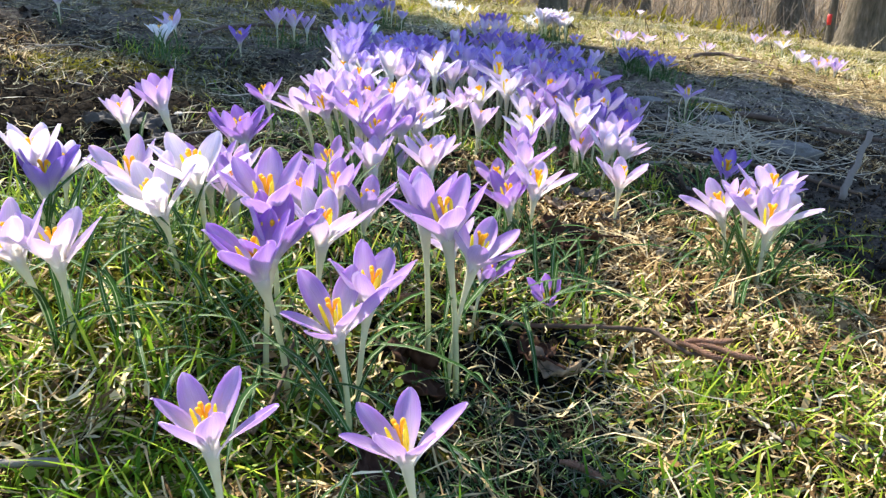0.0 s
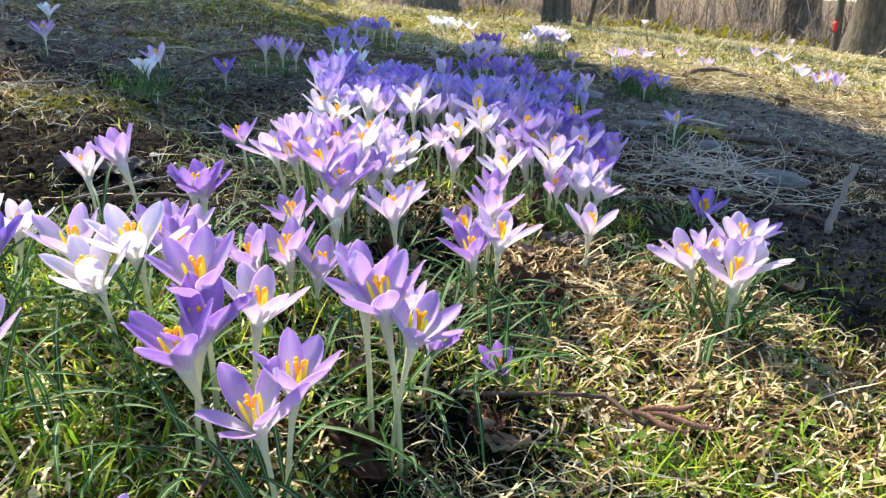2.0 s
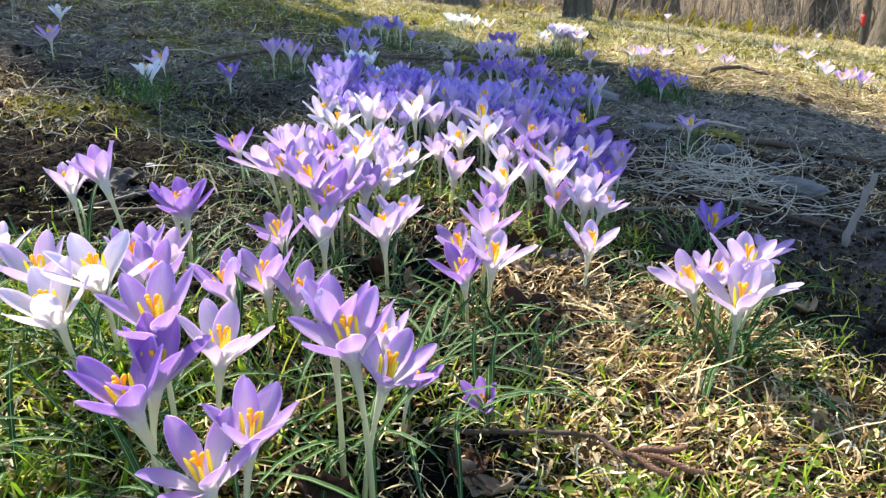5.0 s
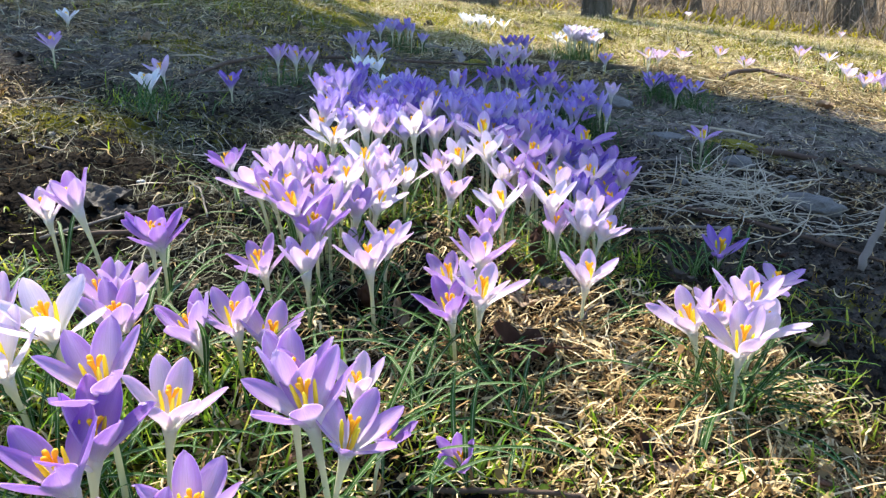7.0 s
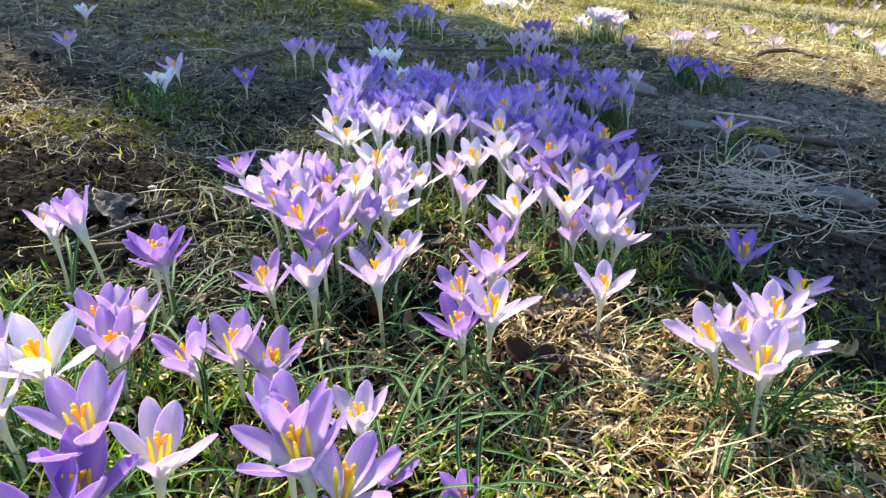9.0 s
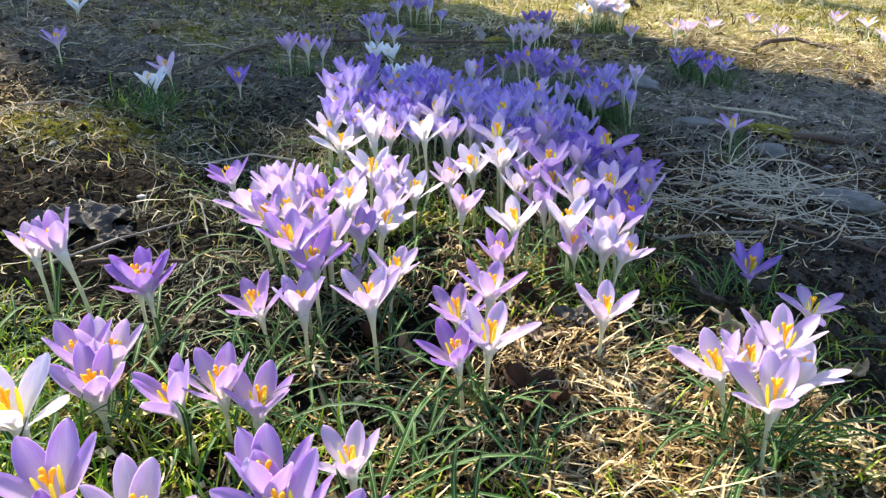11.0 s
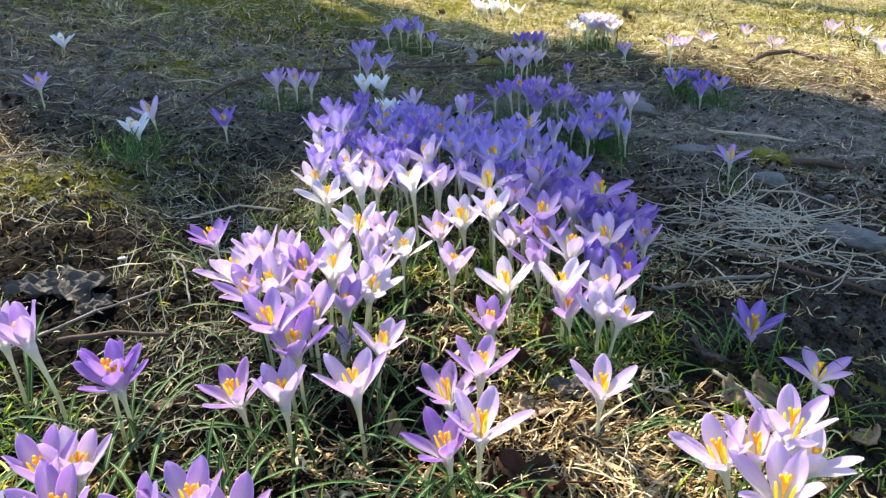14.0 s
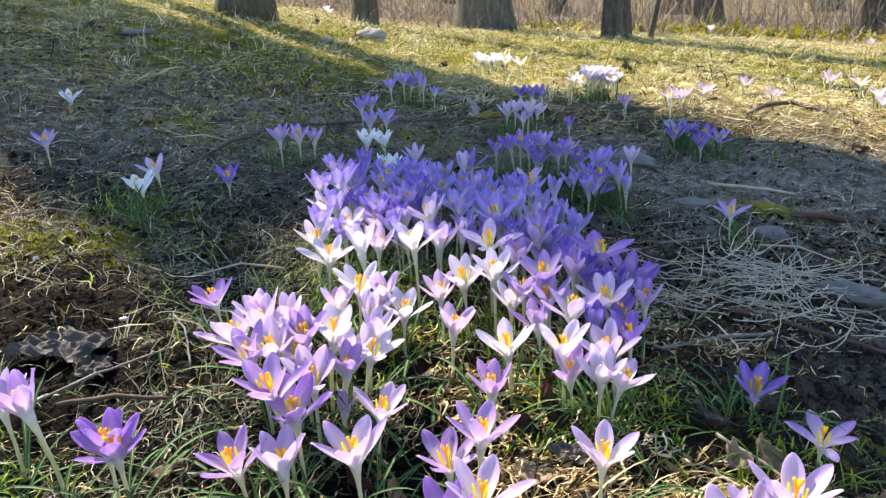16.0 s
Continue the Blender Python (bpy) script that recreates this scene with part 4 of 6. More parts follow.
bed("blue-white crocuses behind the bed", [
    (-0.079, 1.312, 0.112, "B", 2, 0.95), (-0.051, 1.371, 0.117, "P", 2, 0.9), (-0.145, 1.467, 0.125, "B", 2, 1.0), (-0.118, 1.464, 0.124, "B", 2, 0.95), (-0.159, 1.586, 0.140, "V", 2, 0.95),
    (-0.128, 1.583, 0.147, "V", 2, 0.9), (-0.207, 1.762, 0.146, "V", 2, 1.0), (-0.187, 1.770, 0.149, "V", 2, 1.0), (-0.090, 1.300, 0.114, "B", 2, 0.9)], 2)
bed("violet crocuses behind the bed", [
    (-0.192, 2.079, 0.151, "V", 1, 1.0), (-0.165, 2.120, 0.160, "V", 1, 1.0), (-0.146, 2.130, 0.150, "D", 1, 1.0), (-0.175, 2.160, 0.158, "V", 1, 0.95), (-0.128, 2.150, 0.158, "V", 1, 1.0),
    (-0.112, 2.080, 0.150, "V", 1, 1.0), (-0.086, 2.100, 0.130, "V", 1, 0.8), (0.145, 1.994, 0.135, "D", 2, 1.0), (0.120, 2.010, 0.135, "D", 2, 0.95), (0.165, 2.005, 0.133, "D", 2, 1.0)], 3)
bed("pale lilac crocuses behind the bed", [
    (0.091, 1.812, 0.120, "P", 2, 1.0), (0.110, 1.800, 0.128, "P", 2, 1.0), (0.138, 1.787, 0.131, "P", 2, 1.05), (0.125, 1.760, 0.115, "L", 2, 0.95), (0.155, 1.800, 0.120, "P", 2, 0.95), (0.211, 1.690, 0.108, "D", 1, 0.7)], 3)
bed("violet clump beyond the bed", [
    (0.097, 1.393, 0.127, "D", 2, 1.0), (0.129, 1.382, 0.125, "D", 2, 1.05), (0.173, 1.389, 0.116, "D", 2, 1.0), (0.150, 1.420, 0.124, "L", 2, 1.0), (0.115, 1.430, 0.126, "L", 2, 0.95), (0.190, 1.420, 0.112, "L", 2, 0.9),
    (0.142, 1.365, 0.105, "D", 2, 0.95), (0.078, 1.405, 0.118, "D", 2, 0.9), (0.205, 1.380, 0.103, "D", 2, 0.9)], 5)
bed("lilac clump beyond the bed", [
    (0.207, 1.308, 0.092, "V", 2, 0.95), (0.247, 1.365, 0.105, "V", 2, 0.95), (0.211, 1.235, 0.088, "V", 2, 0.95), (0.230, 1.290, 0.098, "D", 2, 0.95), (0.255, 1.300, 0.094, "V", 2, 1.0),
    (0.225, 1.265, 0.080, "D", 2, 0.9), (0.290, 1.400, 0.100, "P", 2, 0.9), (0.190, 1.285, 0.086, "V", 2, 0.9), (0.265, 1.270, 0.080, "V", 1, 0.9), (0.235, 1.345, 0.106, "V", 2, 0.95)], 4)
bed("violet tuft beyond the bed", [
    (0.416, 1.706, 0.080, "D", 2, 0.95), (0.450, 1.740, 0.086, "D", 2, 1.0), (0.475, 1.720, 0.080, "D", 2, 1.0), (0.448, 1.629, 0.076, "D", 2, 0.95), (0.500, 1.700, 0.072, "V", 2, 0.95), (0.425, 1.760, 0.084, "V", 2, 0.9)], 9)
bed("crocuses up the slope", [
    (-0.790, 1.700, 0.152, "B", 2, 1.0, 6, 260), (-0.586, 1.247, 0.175, "L", 3, 0.95), (-0.377, 1.143, 0.150, "P", 3, 1.0), (-0.379, 1.095, 0.139, "B", 3, 1.0, 10, 200, 10), (-0.285, 1.164, 0.132, "D", 3, 0.95),
    (-0.273, 1.387, 0.150, "L", 2, 1.0), (-0.248, 1.410, 0.146, "L", 2, 1.0), (-0.225, 1.425, 0.138, "L", 1, 0.95)], 3)
bed("crocuses in the far sunlit grass", [
    (0.490, 2.177, 0.102, "P", 4, 1.18), (0.520, 2.190, 0.097, "P", 3, 1.18), (0.628, 2.406, 0.077, "P", 4, 1.18), (0.778, 2.587, 0.077, "P", 3, 1.18), (0.804, 2.394, 0.058, "P", 3, 1.12), (1.015, 2.573, 0.082, "P", 3, 1.24),
    (1.090, 2.553, 0.072, "W", 4, 1.18), (1.104, 2.460, 0.052, "W", 4, 1.18), (0.383, 2.194, 0.082, "L", 3, 1.06), (1.080, 2.260, 0.037, "P", 3, 1.18), (1.115, 2.285, 0.042, "P", 3, 1.24), (1.140, 2.270, 0.038, "P", 3, 1.18),
    (1.120, 2.230, 0.032, "L", 3, 1.12), (1.050, 2.290, 0.042, "W", 3, 1.06)], 3)
bed("crocuses near the trees", [
    (2.187, 5.206, -0.010, "P", 3, 1.3), (1.466, 6.108, 0.055, "W", 3, 1.3), (-1.09, 5.497, 0.290, "B", 2, 1.3), (-1.05, 5.4, 0.275, "B", 2, 1.2), (1.95, 2.75, 0.02, "P", 2, 1.0)], 3)
for _i in range(21):
    _x, _y = 0.325 + _fl.gauss(0, 0.030), 2.39 + _fl.gauss(0, 0.03)
    crocus(_x, _y, float(base_height(_x, _y)) + _fl.uniform(0.058, 0.090) - 3.0 * ((_x - 0.325) ** 2 + (_y - 2.38) ** 2), "W" if _i % 3 else "B", _fl.choice((3, 3, 4)), 1.1, "white clump in the sunlit grass", 3)
for _i in range(9):
    _x, _y = 0.02 + _fl.gauss(0, 0.035), 3.05 + _fl.gauss(0, 0.04)
    crocus(_x, _y, float(base_height(_x, _y)) + _fl.uniform(0.035, 0.06), "B", 3, 1.1, "white crocuses further off in the grass", 2)


# ---- ground cover ----
def drift(x, y):
    """The way in which the dry stalks have been combed over the ground."""
    return 1.4 * np.sin(9 * x + 4 * y + 1) + 1.3 * np.sin(7 * y - 5 * x) + 0.9 * np.sin(23 * x + 17 * y) + 0.8


def put_clumps(name, count, each, mask, box, seed, length, width, label, material=None, spread=0.006, rise=0.34):
    """Dead tussocks: stalks that spring from one root and fall over the same way."""
    cx, cy, rs = scatter(count, mask, *box, seed)
    x = np.repeat(cx, each) + rs.normal(0, spread, count * each)
    y = np.repeat(cy, each) + rs.normal(0, spread, count * each)
    n = len(x)
    way = np.repeat(drift(cx, cy) + rs.normal(0, 0.8, count), each) + rs.normal(0, 1.0, n)
    tall = np.repeat(rs.lognormal(0, 0.3, count), each)
    strips(name, x, y, height(x, y) - 0.001, way, np.clip(rs.normal(rise, 0.28, n), 0.05, 1.4), length * tall * rs.lognormal(0, 0.35, n), width * rs.uniform(0.6, 1.5, n),
           np.abs(rs.normal(1.0, 0.5, n)), 5, material or STRAW, label, seed=seed, wander=0.2)


def put_straw(name, count, mask, box, seed, length, width, label, segs=6, wander=0.32, lift=0.009, view=0.72, material=None):
    x, y, rs = scatter(count, mask, *box, seed, view)
    n = len(x)
    strips(name, x, y, height(x, y) + rs.uniform(0.0, lift, n), drift(x, y) + rs.normal(0, 0.8, n) + 3.1416 * (rs.uniform(0, 1, n) < 0.5), rs.normal(0.05, 0.2, n), length * rs.lognormal(0, 0.35, n), width * rs.uniform(0.55, 1.5, n),
           rs.normal(0.1, 0.25, n), segs, material or STRAW, label, flat=True, seed=seed, wander=wander, lift=rs.uniform(0.0015, lift * 1.3, n))


def put_grass(name, count, mask, box, seed, length, width, label, material=GRASS, segs=4, lean=1.15, view=0.72):
    x, y, rs = scatter(count, mask, *box, seed, view)
    n = len(x)
    strips(name, x, y, height(x, y) - 0.002, rs.uniform(0, 6.283, n), np.clip(rs.normal(lean, 0.28, n), 0.15, 1.6), length * rs.lognormal(0, 0.32, n), width * rs.uniform(0.6, 1.4, n),
           np.abs(rs.normal(0.7, 0.5, n)), segs, material, label, seed=seed, wander=0.12)


# Dark bottom layer: shade between the stalks is put into its colour.
put_straw("rotted_grass", 12000, patchy(lambda x, y: litter_mask(x, y) * 0.8 + 0.06, 0.10, 9, 3.0), (-0.62, 0.72, 0.08, 1.2), 46, 0.022, 0.0011, "dark rotted grass underlayer, toned for the shade between stalks", 4, 0.5, 0.005, material=OLD_STRAW)
put_straw("dry_grass", 8200, patchy(lambda x, y: (litter_mask(x, y) * 0.85 + 0.02) * (1 - 0.4 * green_mask(x, y)), 0.055, 1, 9.0), (-0.62, 0.72, 0.08, 1.0), 11, 0.022, 0.0013, "tangle of pale dry grass stalks lying on soil", 7, 0.62, 0.014)
put_clumps("dry_grass", 400, 17, patchy(lambda x, y: litter_mask(x, y) ** 1.5 * 0.9, 0.09, 51, 5.0), (-0.62, 0.72, 0.1, 1.15), 52, 0.024, 0.0015, "tussocks of bleached dead grass fallen over the soil")
put_clumps("rotted_grass", 160, 22, patchy(lambda x, y: litter_mask(x, y) * 0.9, 0.09, 53, 4.0), (-0.62, 0.72, 0.1, 1.15), 54, 0.024, 0.0011, "tussocks of brown rotted grass", OLD_STRAW)
put_straw("dry_grass", 11000, patchy(lambda x, y: litter_mask(x, y) ** 1.3 * 0.8 + 0.015, 0.16, 2, 4.0), (-1.3, 1.2, 1.0, 2.3), 12, 0.034, 0.0009, "flattened dry grass over dark soil")
put_straw("dry_grass", 30000, patchy(lambda x, y: litter_mask(x, y) * 0.9 + 0.05, 0.25, 3, 5.0), (-3.5, 3.5, 2.0, 6.6), 13, 0.045, 0.0018, "flattened dry grass on the far lawn", 4, 0.4, 0.02, material=LAWN_STRAW)
put_clumps("dry_grass", 700, 14, patchy(lambda x, y: litter_mask(x, y) ** 1.5, 0.3, 73, 5.0), (-3.0, 3.2, 2.0, 5.8), 74, 0.045, 0.0022, "tussocks of bleached grass on the far lawn", LAWN_STRAW, 0.014, 0.8)
put_clumps("rotted_grass", 350, 12, patchy(lambda x, y: litter_mask(x, y), 0.3, 75, 5.0), (-3.0, 3.2, 2.0, 5.8), 76, 0.045, 0.0026, "tussocks of brown rotted grass on the far lawn", OLD_STRAW, 0.016, 0.5)
put_grass("moss", 34000, patchy(lambda x, y: np.clip(moss_mask(x, y) - 0.1, 0, 1), 0.3, 10, 7.0), (-3.0, 3.4, 1.7, 6.6), 19, 0.014, 0.0035, "yellow-green moss on the far lawn", MOSS, 2, 1.0)
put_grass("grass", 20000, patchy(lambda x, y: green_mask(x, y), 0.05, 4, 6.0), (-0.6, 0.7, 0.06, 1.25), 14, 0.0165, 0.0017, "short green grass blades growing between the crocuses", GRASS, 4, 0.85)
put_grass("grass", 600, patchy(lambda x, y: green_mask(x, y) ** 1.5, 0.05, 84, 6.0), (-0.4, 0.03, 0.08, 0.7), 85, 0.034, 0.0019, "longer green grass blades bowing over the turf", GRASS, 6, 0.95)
put_grass("grass", 1700, lambda x, y: 0.5 * blob(x, y, -0.38, 1.10, 0.03, 0.03) + 0.7 * blob(x, y, 0.46, 1.69, 0.05, 0.04) + 0.8 * blob(x, y, 0.14, 1.39, 0.07, 0.03) + 0.7 * blob(x, y, 0.235, 1.30, 0.04, 0.05) + 0.7 * blob(x, y, 0.12, 1.79, 0.05, 0.03) + 0.7 * blob(x, y, -0.14, 2.11, 0.06, 0.03) + 0.8 * blob(x, y, 0.32, 2.37, 0.08, 0.04) + 0.6 * blob(x, y, -0.25, 1.40, 0.04, 0.02) + 0.5 * blob(x, y, 0.385, 1.14, 0.02, 0.02), (-0.5, 0.6, 1.0, 2.5), 71, 0.034, 0.0018, "fresh green leaves round the far crocus clumps", LEAF, 4, 1.1)
put_grass("grass", 7500, patchy(lambda x, y: (0.3 * litter_mask(x, y) + 0.25 * moss_mask(x, y)) * np.clip((y - 1.9 + 0.3 * np.tanh(3 * x)) / 0.8, 0, 1) * (1 - 0.7 * dry_lift_mask(x, y)), 0.35, 5), (-3.2, 3.2, 1.6, 6.6), 15, 0.022, 0.0017, "sparse yellow-green grass on the far lawn", GRASS, 3)
def beside(x, y):
    """The ground to both sides of the bed and behind the path's start."""
    return np.clip((np.abs(x - 0.03) - 0.12 - 0.66 * np.maximum(y + 0.05, 0)) / 0.15, 0, 1) * np.exp(-(np.hypot(x, y - 0.5) / 1.5) ** 4)


put_straw("dry_grass", 15000, lambda x, y: beside(x, y) * 0.9, (-1.7, 1.7, -1.2, 2.0), 81, 0.035, 0.0020, "flattened dry grass beside the bed", 4, 0.35, view=9.0)
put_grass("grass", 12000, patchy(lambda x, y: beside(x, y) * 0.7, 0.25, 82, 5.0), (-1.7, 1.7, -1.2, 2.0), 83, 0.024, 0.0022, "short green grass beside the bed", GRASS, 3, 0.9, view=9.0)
put_straw("dry_grass", 9000, lambda x, y: np.clip(np.hypot(x, (y - 0.9) * 0.8) - 0.9, 0, 1) * litter_mask(x, y), (-3.0, 3.0, -2.0, 2.6), 17, 0.06, 0.003, "flattened dry grass on the lawn around the bed", 4, view=9.0)
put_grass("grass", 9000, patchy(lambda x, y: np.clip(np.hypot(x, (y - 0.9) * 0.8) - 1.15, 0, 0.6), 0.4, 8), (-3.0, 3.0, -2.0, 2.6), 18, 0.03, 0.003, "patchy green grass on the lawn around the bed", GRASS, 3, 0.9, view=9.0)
put_straw("leaf_scraps", 1100, patchy(lambda x, y: litter_mask(x, y) * 0.9, 0.12, 57, 4.0), (-0.3, 0.6, 0.15, 0.75), 58, 0.012, 0.0038, "brown and tan scraps of dead leaf in the litter", 3, 0.3, 0.010)
put_straw("chaff", 4500, patchy(lambda x, y: litter_mask(x, y) * 0.8, 0.12, 7, 4.0), (-0.62, 0.72, 0.08, 1.2), 41, 0.007, 0.0021, "brown bits of leaf and chaff in the litter", 2, 0.4, 0.006)
put_straw("bleached_stalks", 170, lambda x, y: 0.25 + 0.6 * blob(x, y, -0.22, 0.95, 0.14, 0.2) + 0.6 * blob(x, y, -0.5, 1.05, 0.14, 0.12), (-0.75, -0.06, 0.5, 1.75), 43, 0.060, 0.0011, "curly bleached stalks strewn over dark soil", 7, 0.42, 0.014, material=STALK)
put_straw("bleached_stalks", 170, lambda x, y: 0.3 + 0.5 * blob(x, y, -0.8, 2.0, 0.5, 0.4), (-1.6, 0.1, 1.35, 3.2), 44, 0.080, 0.0013, "curly bleached stalks strewn over dark soil", 7, 0.42, 0.016, material=STALK)
put_straw("bleached_stalks", 130, lambda x, y: 0.4 + 0.5 * blob(x, y, 0.6, 1.2, 0.2, 0.15), (0.3, 1.3, 0.6, 2.2), 45, 0.050, 0.0011, "bleached stalks strewn over dark soil", 6, 0.3, 0.012, material=STALK)
put_straw("weathered_stalks", 420, lambda x, y: 0.9 * blob(x, y, -0.19, 0.80, 0.09, 0.20) + 0.5 * blob(x, y, -0.33, 1.12, 0.16, 0.12) + 0.25 * blob(x, y, -0.35, 0.8, 0.2, 0.3), (-0.7, 0.0, 0.45, 1.4), 47, 0.032, 0.0008, "thin grey dry stalks over dark soil", 6, 0.35, 0.016, material=WEATHERED)
put_straw("bleached_stalks", 1100, patchy(lambda x, y: 0.35 * dry_lift_mask(x, y), 0.15, 61, 5.0), (-1.7, 1.5, 1.15, 2.6), 48, 0.040, 0.0008, "thin grey dry stalks over trodden soil", 6, 0.35, 0.012, material=STALK)
put_straw("chaff", 1600, patchy(lambda x, y: 0.6 * dry_lift_mask(x, y), 0.2, 62, 4.0), (-1.7, 1.5, 1.15, 2.6), 49, 0.010, 0.0024, "brown bits of leaf on the trodden soil", 2, 0.4, 0.006)
put_clumps("dry_grass", 200, 22, lambda x, y: 0.9 * blob(x, y, -0.55, 1.00, 0.13, 0.12) + 0.5 * blob(x, y, -0.8, 1.9, 0.5, 0.5), (-1.5, -0.2, 0.8, 2.6), 63, 0.035, 0.0011, "tussocks of dead grass up the slope")
put_grass("moss", 36000, patchy(lambda x, y: np.clip(moss_mask(x, y) - 0.2, 0, 1) * 1.3, 0.08, 6, 6.0), (-0.7, 0.8, 0.08, 1.9), 16, 0.0045, 0.0013, "low yellow-green moss cushions on the soil", MOSS, 2, 1.2)


def put_crumbs(count, box, seed, size):
    """Clods and crumbs of earth, each a small lump."""
    x, y, rs = scatter(count, lambda a, b: np.clip(1.1 - litter_mask(a, b), 0.05, 1) * (1 - 0.5 * dry_lift_mask(a, b)), *box, seed)
    n = len(x)
    base = np.array([(1, 0, 0), (-1, 0, 0), (0, 1, 0), (0, -1, 0), (0, 0, 1), (0, 0, -1)], float)
    tri = np.array([(0, 2, 4), (2, 1, 4), (1, 3, 4), (3, 0, 4), (2, 0, 5), (1, 2, 5), (3, 1, 5), (0, 3, 5)])
    s = size * rs.lognormal(0, 0.5, n)
    co = base[None] * rs.uniform(0.6, 1.3, (n, 6, 1)) * s[:, None, None]
    a = rs.uniform(0, 6.28, n)
    c, d = np.cos(a)[:, None], np.sin(a)[:, None]
    co = np.stack([co[..., 0] * c - co[..., 1] * d, co[..., 0] * d + co[..., 1] * c, co[..., 2] * 0.75], -1)
    co += np.stack([x, y, height(x, y) + s * 0.25], -1)[:, None]
    faces = (tri[None] + (np.arange(n) * 6)[:, None, None]).reshape(-1, 3)
    me = quick_mesh("soil_crumbs", co.reshape(-1, 3), faces, None, False)
    me.materials.append(CRUMB)
    tagged(new("soil_crumbs", me), "loose crumbs and clods of dark earth", "soil", kind="stuff")


put_straw("weathered_grass", 5000, patchy(lambda x, y: np.clip(0.9 * blob(x, y, -0.26, 0.98, 0.24, 0.30) + 0.5 * blob(x, y, -0.10, 0.62, 0.12, 0.14) - 0.9 * blob(x, y, -0.33, 0.78, 0.13, 0.13), 0, 1), 0.07, 91, 9.0), (-0.75, 0.02, 0.5, 1.5), 92, 0.026, 0.0008, "mat of thin grey-brown weathered grass on the soil", 6, 0.4, 0.012, material=WEATHERED)
put_clumps("weathered_grass", 130, 18, lambda x, y: 0.8 * blob(x, y, -0.22, 0.95, 0.2, 0.28), (-0.7, -0.05, 0.6, 1.4), 93, 0.026, 0.0009, "tussocks of grey-green weathered grass", WEATHERED)
put_straw("weathered_grass", 9000, patchy(lambda x, y: 0.55 * dry_lift_mask(x, y) + 0.3 * blob(x, y, -0.7, 2.1, 0.9, 0.9), 0.22, 94, 6.0), (-2.2, 1.4, 1.2, 3.4), 95, 0.040, 0.0011, "flattened weathered grass on the trodden soil", 5, 0.4, 0.010, material=WEATHERED)
put_clumps("dry_grass", 110, 14, lambda x, y: 0.8 * blob(x, y, 0.15, 0.555, 0.05, 0.045) + 0.5 * blob(x, y, 0.16, 0.47, 0.06, 0.05), (0.02, 0.4, 0.35, 0.8), 96, 0.022, 0.0013, "tussocks of dead grass in the sun")
put_straw("weathered_stalks", 420, lambda x, y: 0.9 * blob(x, y, 0.075, 0.265, 0.065, 0.065), (-0.05, 0.2, 0.15, 0.4), 97, 0.034, 0.0006, "thin grey stalks lying across a dark hollow", 7, 0.35, 0.014, material=WEATHERED)
put_straw("dry_grass", 650, patchy(lambda x, y: blob(x, y, -0.15, 0.20, 0.17, 0.13), 0.05, 98, 7.0), (-0.35, 0.05, 0.06, 0.42), 99, 0.024, 0.0010, "pale dry stalks lying in the green turf", 6, 0.4, 0.014, material=LAWN_STRAW)
# Leaf green instead of grass green: the blooms' shade is in the colour.
put_grass("grass", 1500, patchy(lambda x, y: 0.9 * blob(x, y, 0.06, 0.225, 0.07, 0.055), 0.04, 101, 6.0), (-0.05, 0.2, 0.12, 0.33), 102, 0.013, 0.0011, "short grass toned dark green for the shade in the hollow", LEAF, 4, 0.8)
put_clumps("weathered_grass", 330, 18, patchy(lambda x, y: 0.4 + 0.5 * blob(x, y, -1.0, 2.3, 0.6, 0.5), 0.3, 103, 6.0), (-2.0, -0.15, 1.45, 3.3), 104, 0.05, 0.0016, "tussocks of grey weathered grass up the shaded slope", WEATHERED, 0.014, 0.45)
put_clumps("moss", 26, 150, lambda x, y: 0.5 * blob(x, y, 0.5, 3.3, 1.3, 0.7) + 0.9 * blob(x, y, -0.45, 2.7, 0.35, 0.3), (-1.2, 2.4, 2.2, 4.4), 105, 0.012, 0.0034, "bright yellow-green moss patches on the lawn", MOSS, 0.045, 0.9)
put_clumps("rotted_grass", 260, 16, lambda x, y: 0.5 + 0 * x, (0.2, 2.6, 1.9, 4.2), 106, 0.04, 0.0028, "brown rotted tussocks in the sunlit lawn", OLD_STRAW, 0.022, 0.4)
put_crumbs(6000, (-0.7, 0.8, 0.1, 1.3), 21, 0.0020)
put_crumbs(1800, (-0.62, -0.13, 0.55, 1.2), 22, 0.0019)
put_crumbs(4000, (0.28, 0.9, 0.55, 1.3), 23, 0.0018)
put_crumbs(4500, (-1.2, 1.4, 1.2, 2.4), 24, 0.0020)


# brush behind the trees
def put_brush():
    rs = np.random.RandomState(31)
    n = 6500
    y = 7.0 + 16 * rs.uniform(0, 1, n) ** 1.3
    x = rs.uniform(-0.62, 0.62, n) * y * 1.15 + 0.3
    strips("brush", x, y, height(x, y) - 0.02, rs.uniform(0, 6.283, n), rs.normal(1.0, 0.5, n), rs.uniform(0.2, 1.8, n), rs.uniform(0.003, 0.011, n), rs.normal(0.5, 0.8, n), 5, BRUSH,
           "leafless brown brush and saplings in the woods", seed=31, wander=0.35)


put_brush()
put_grass("undergrowth", 9000, lambda x, y: 0.6 + 0 * x, (-7, 9, 6.3, 11.0), 32, 0.13, 0.010, "dead brown weeds at the edge of the woods", BRUSH, 3, 0.7)
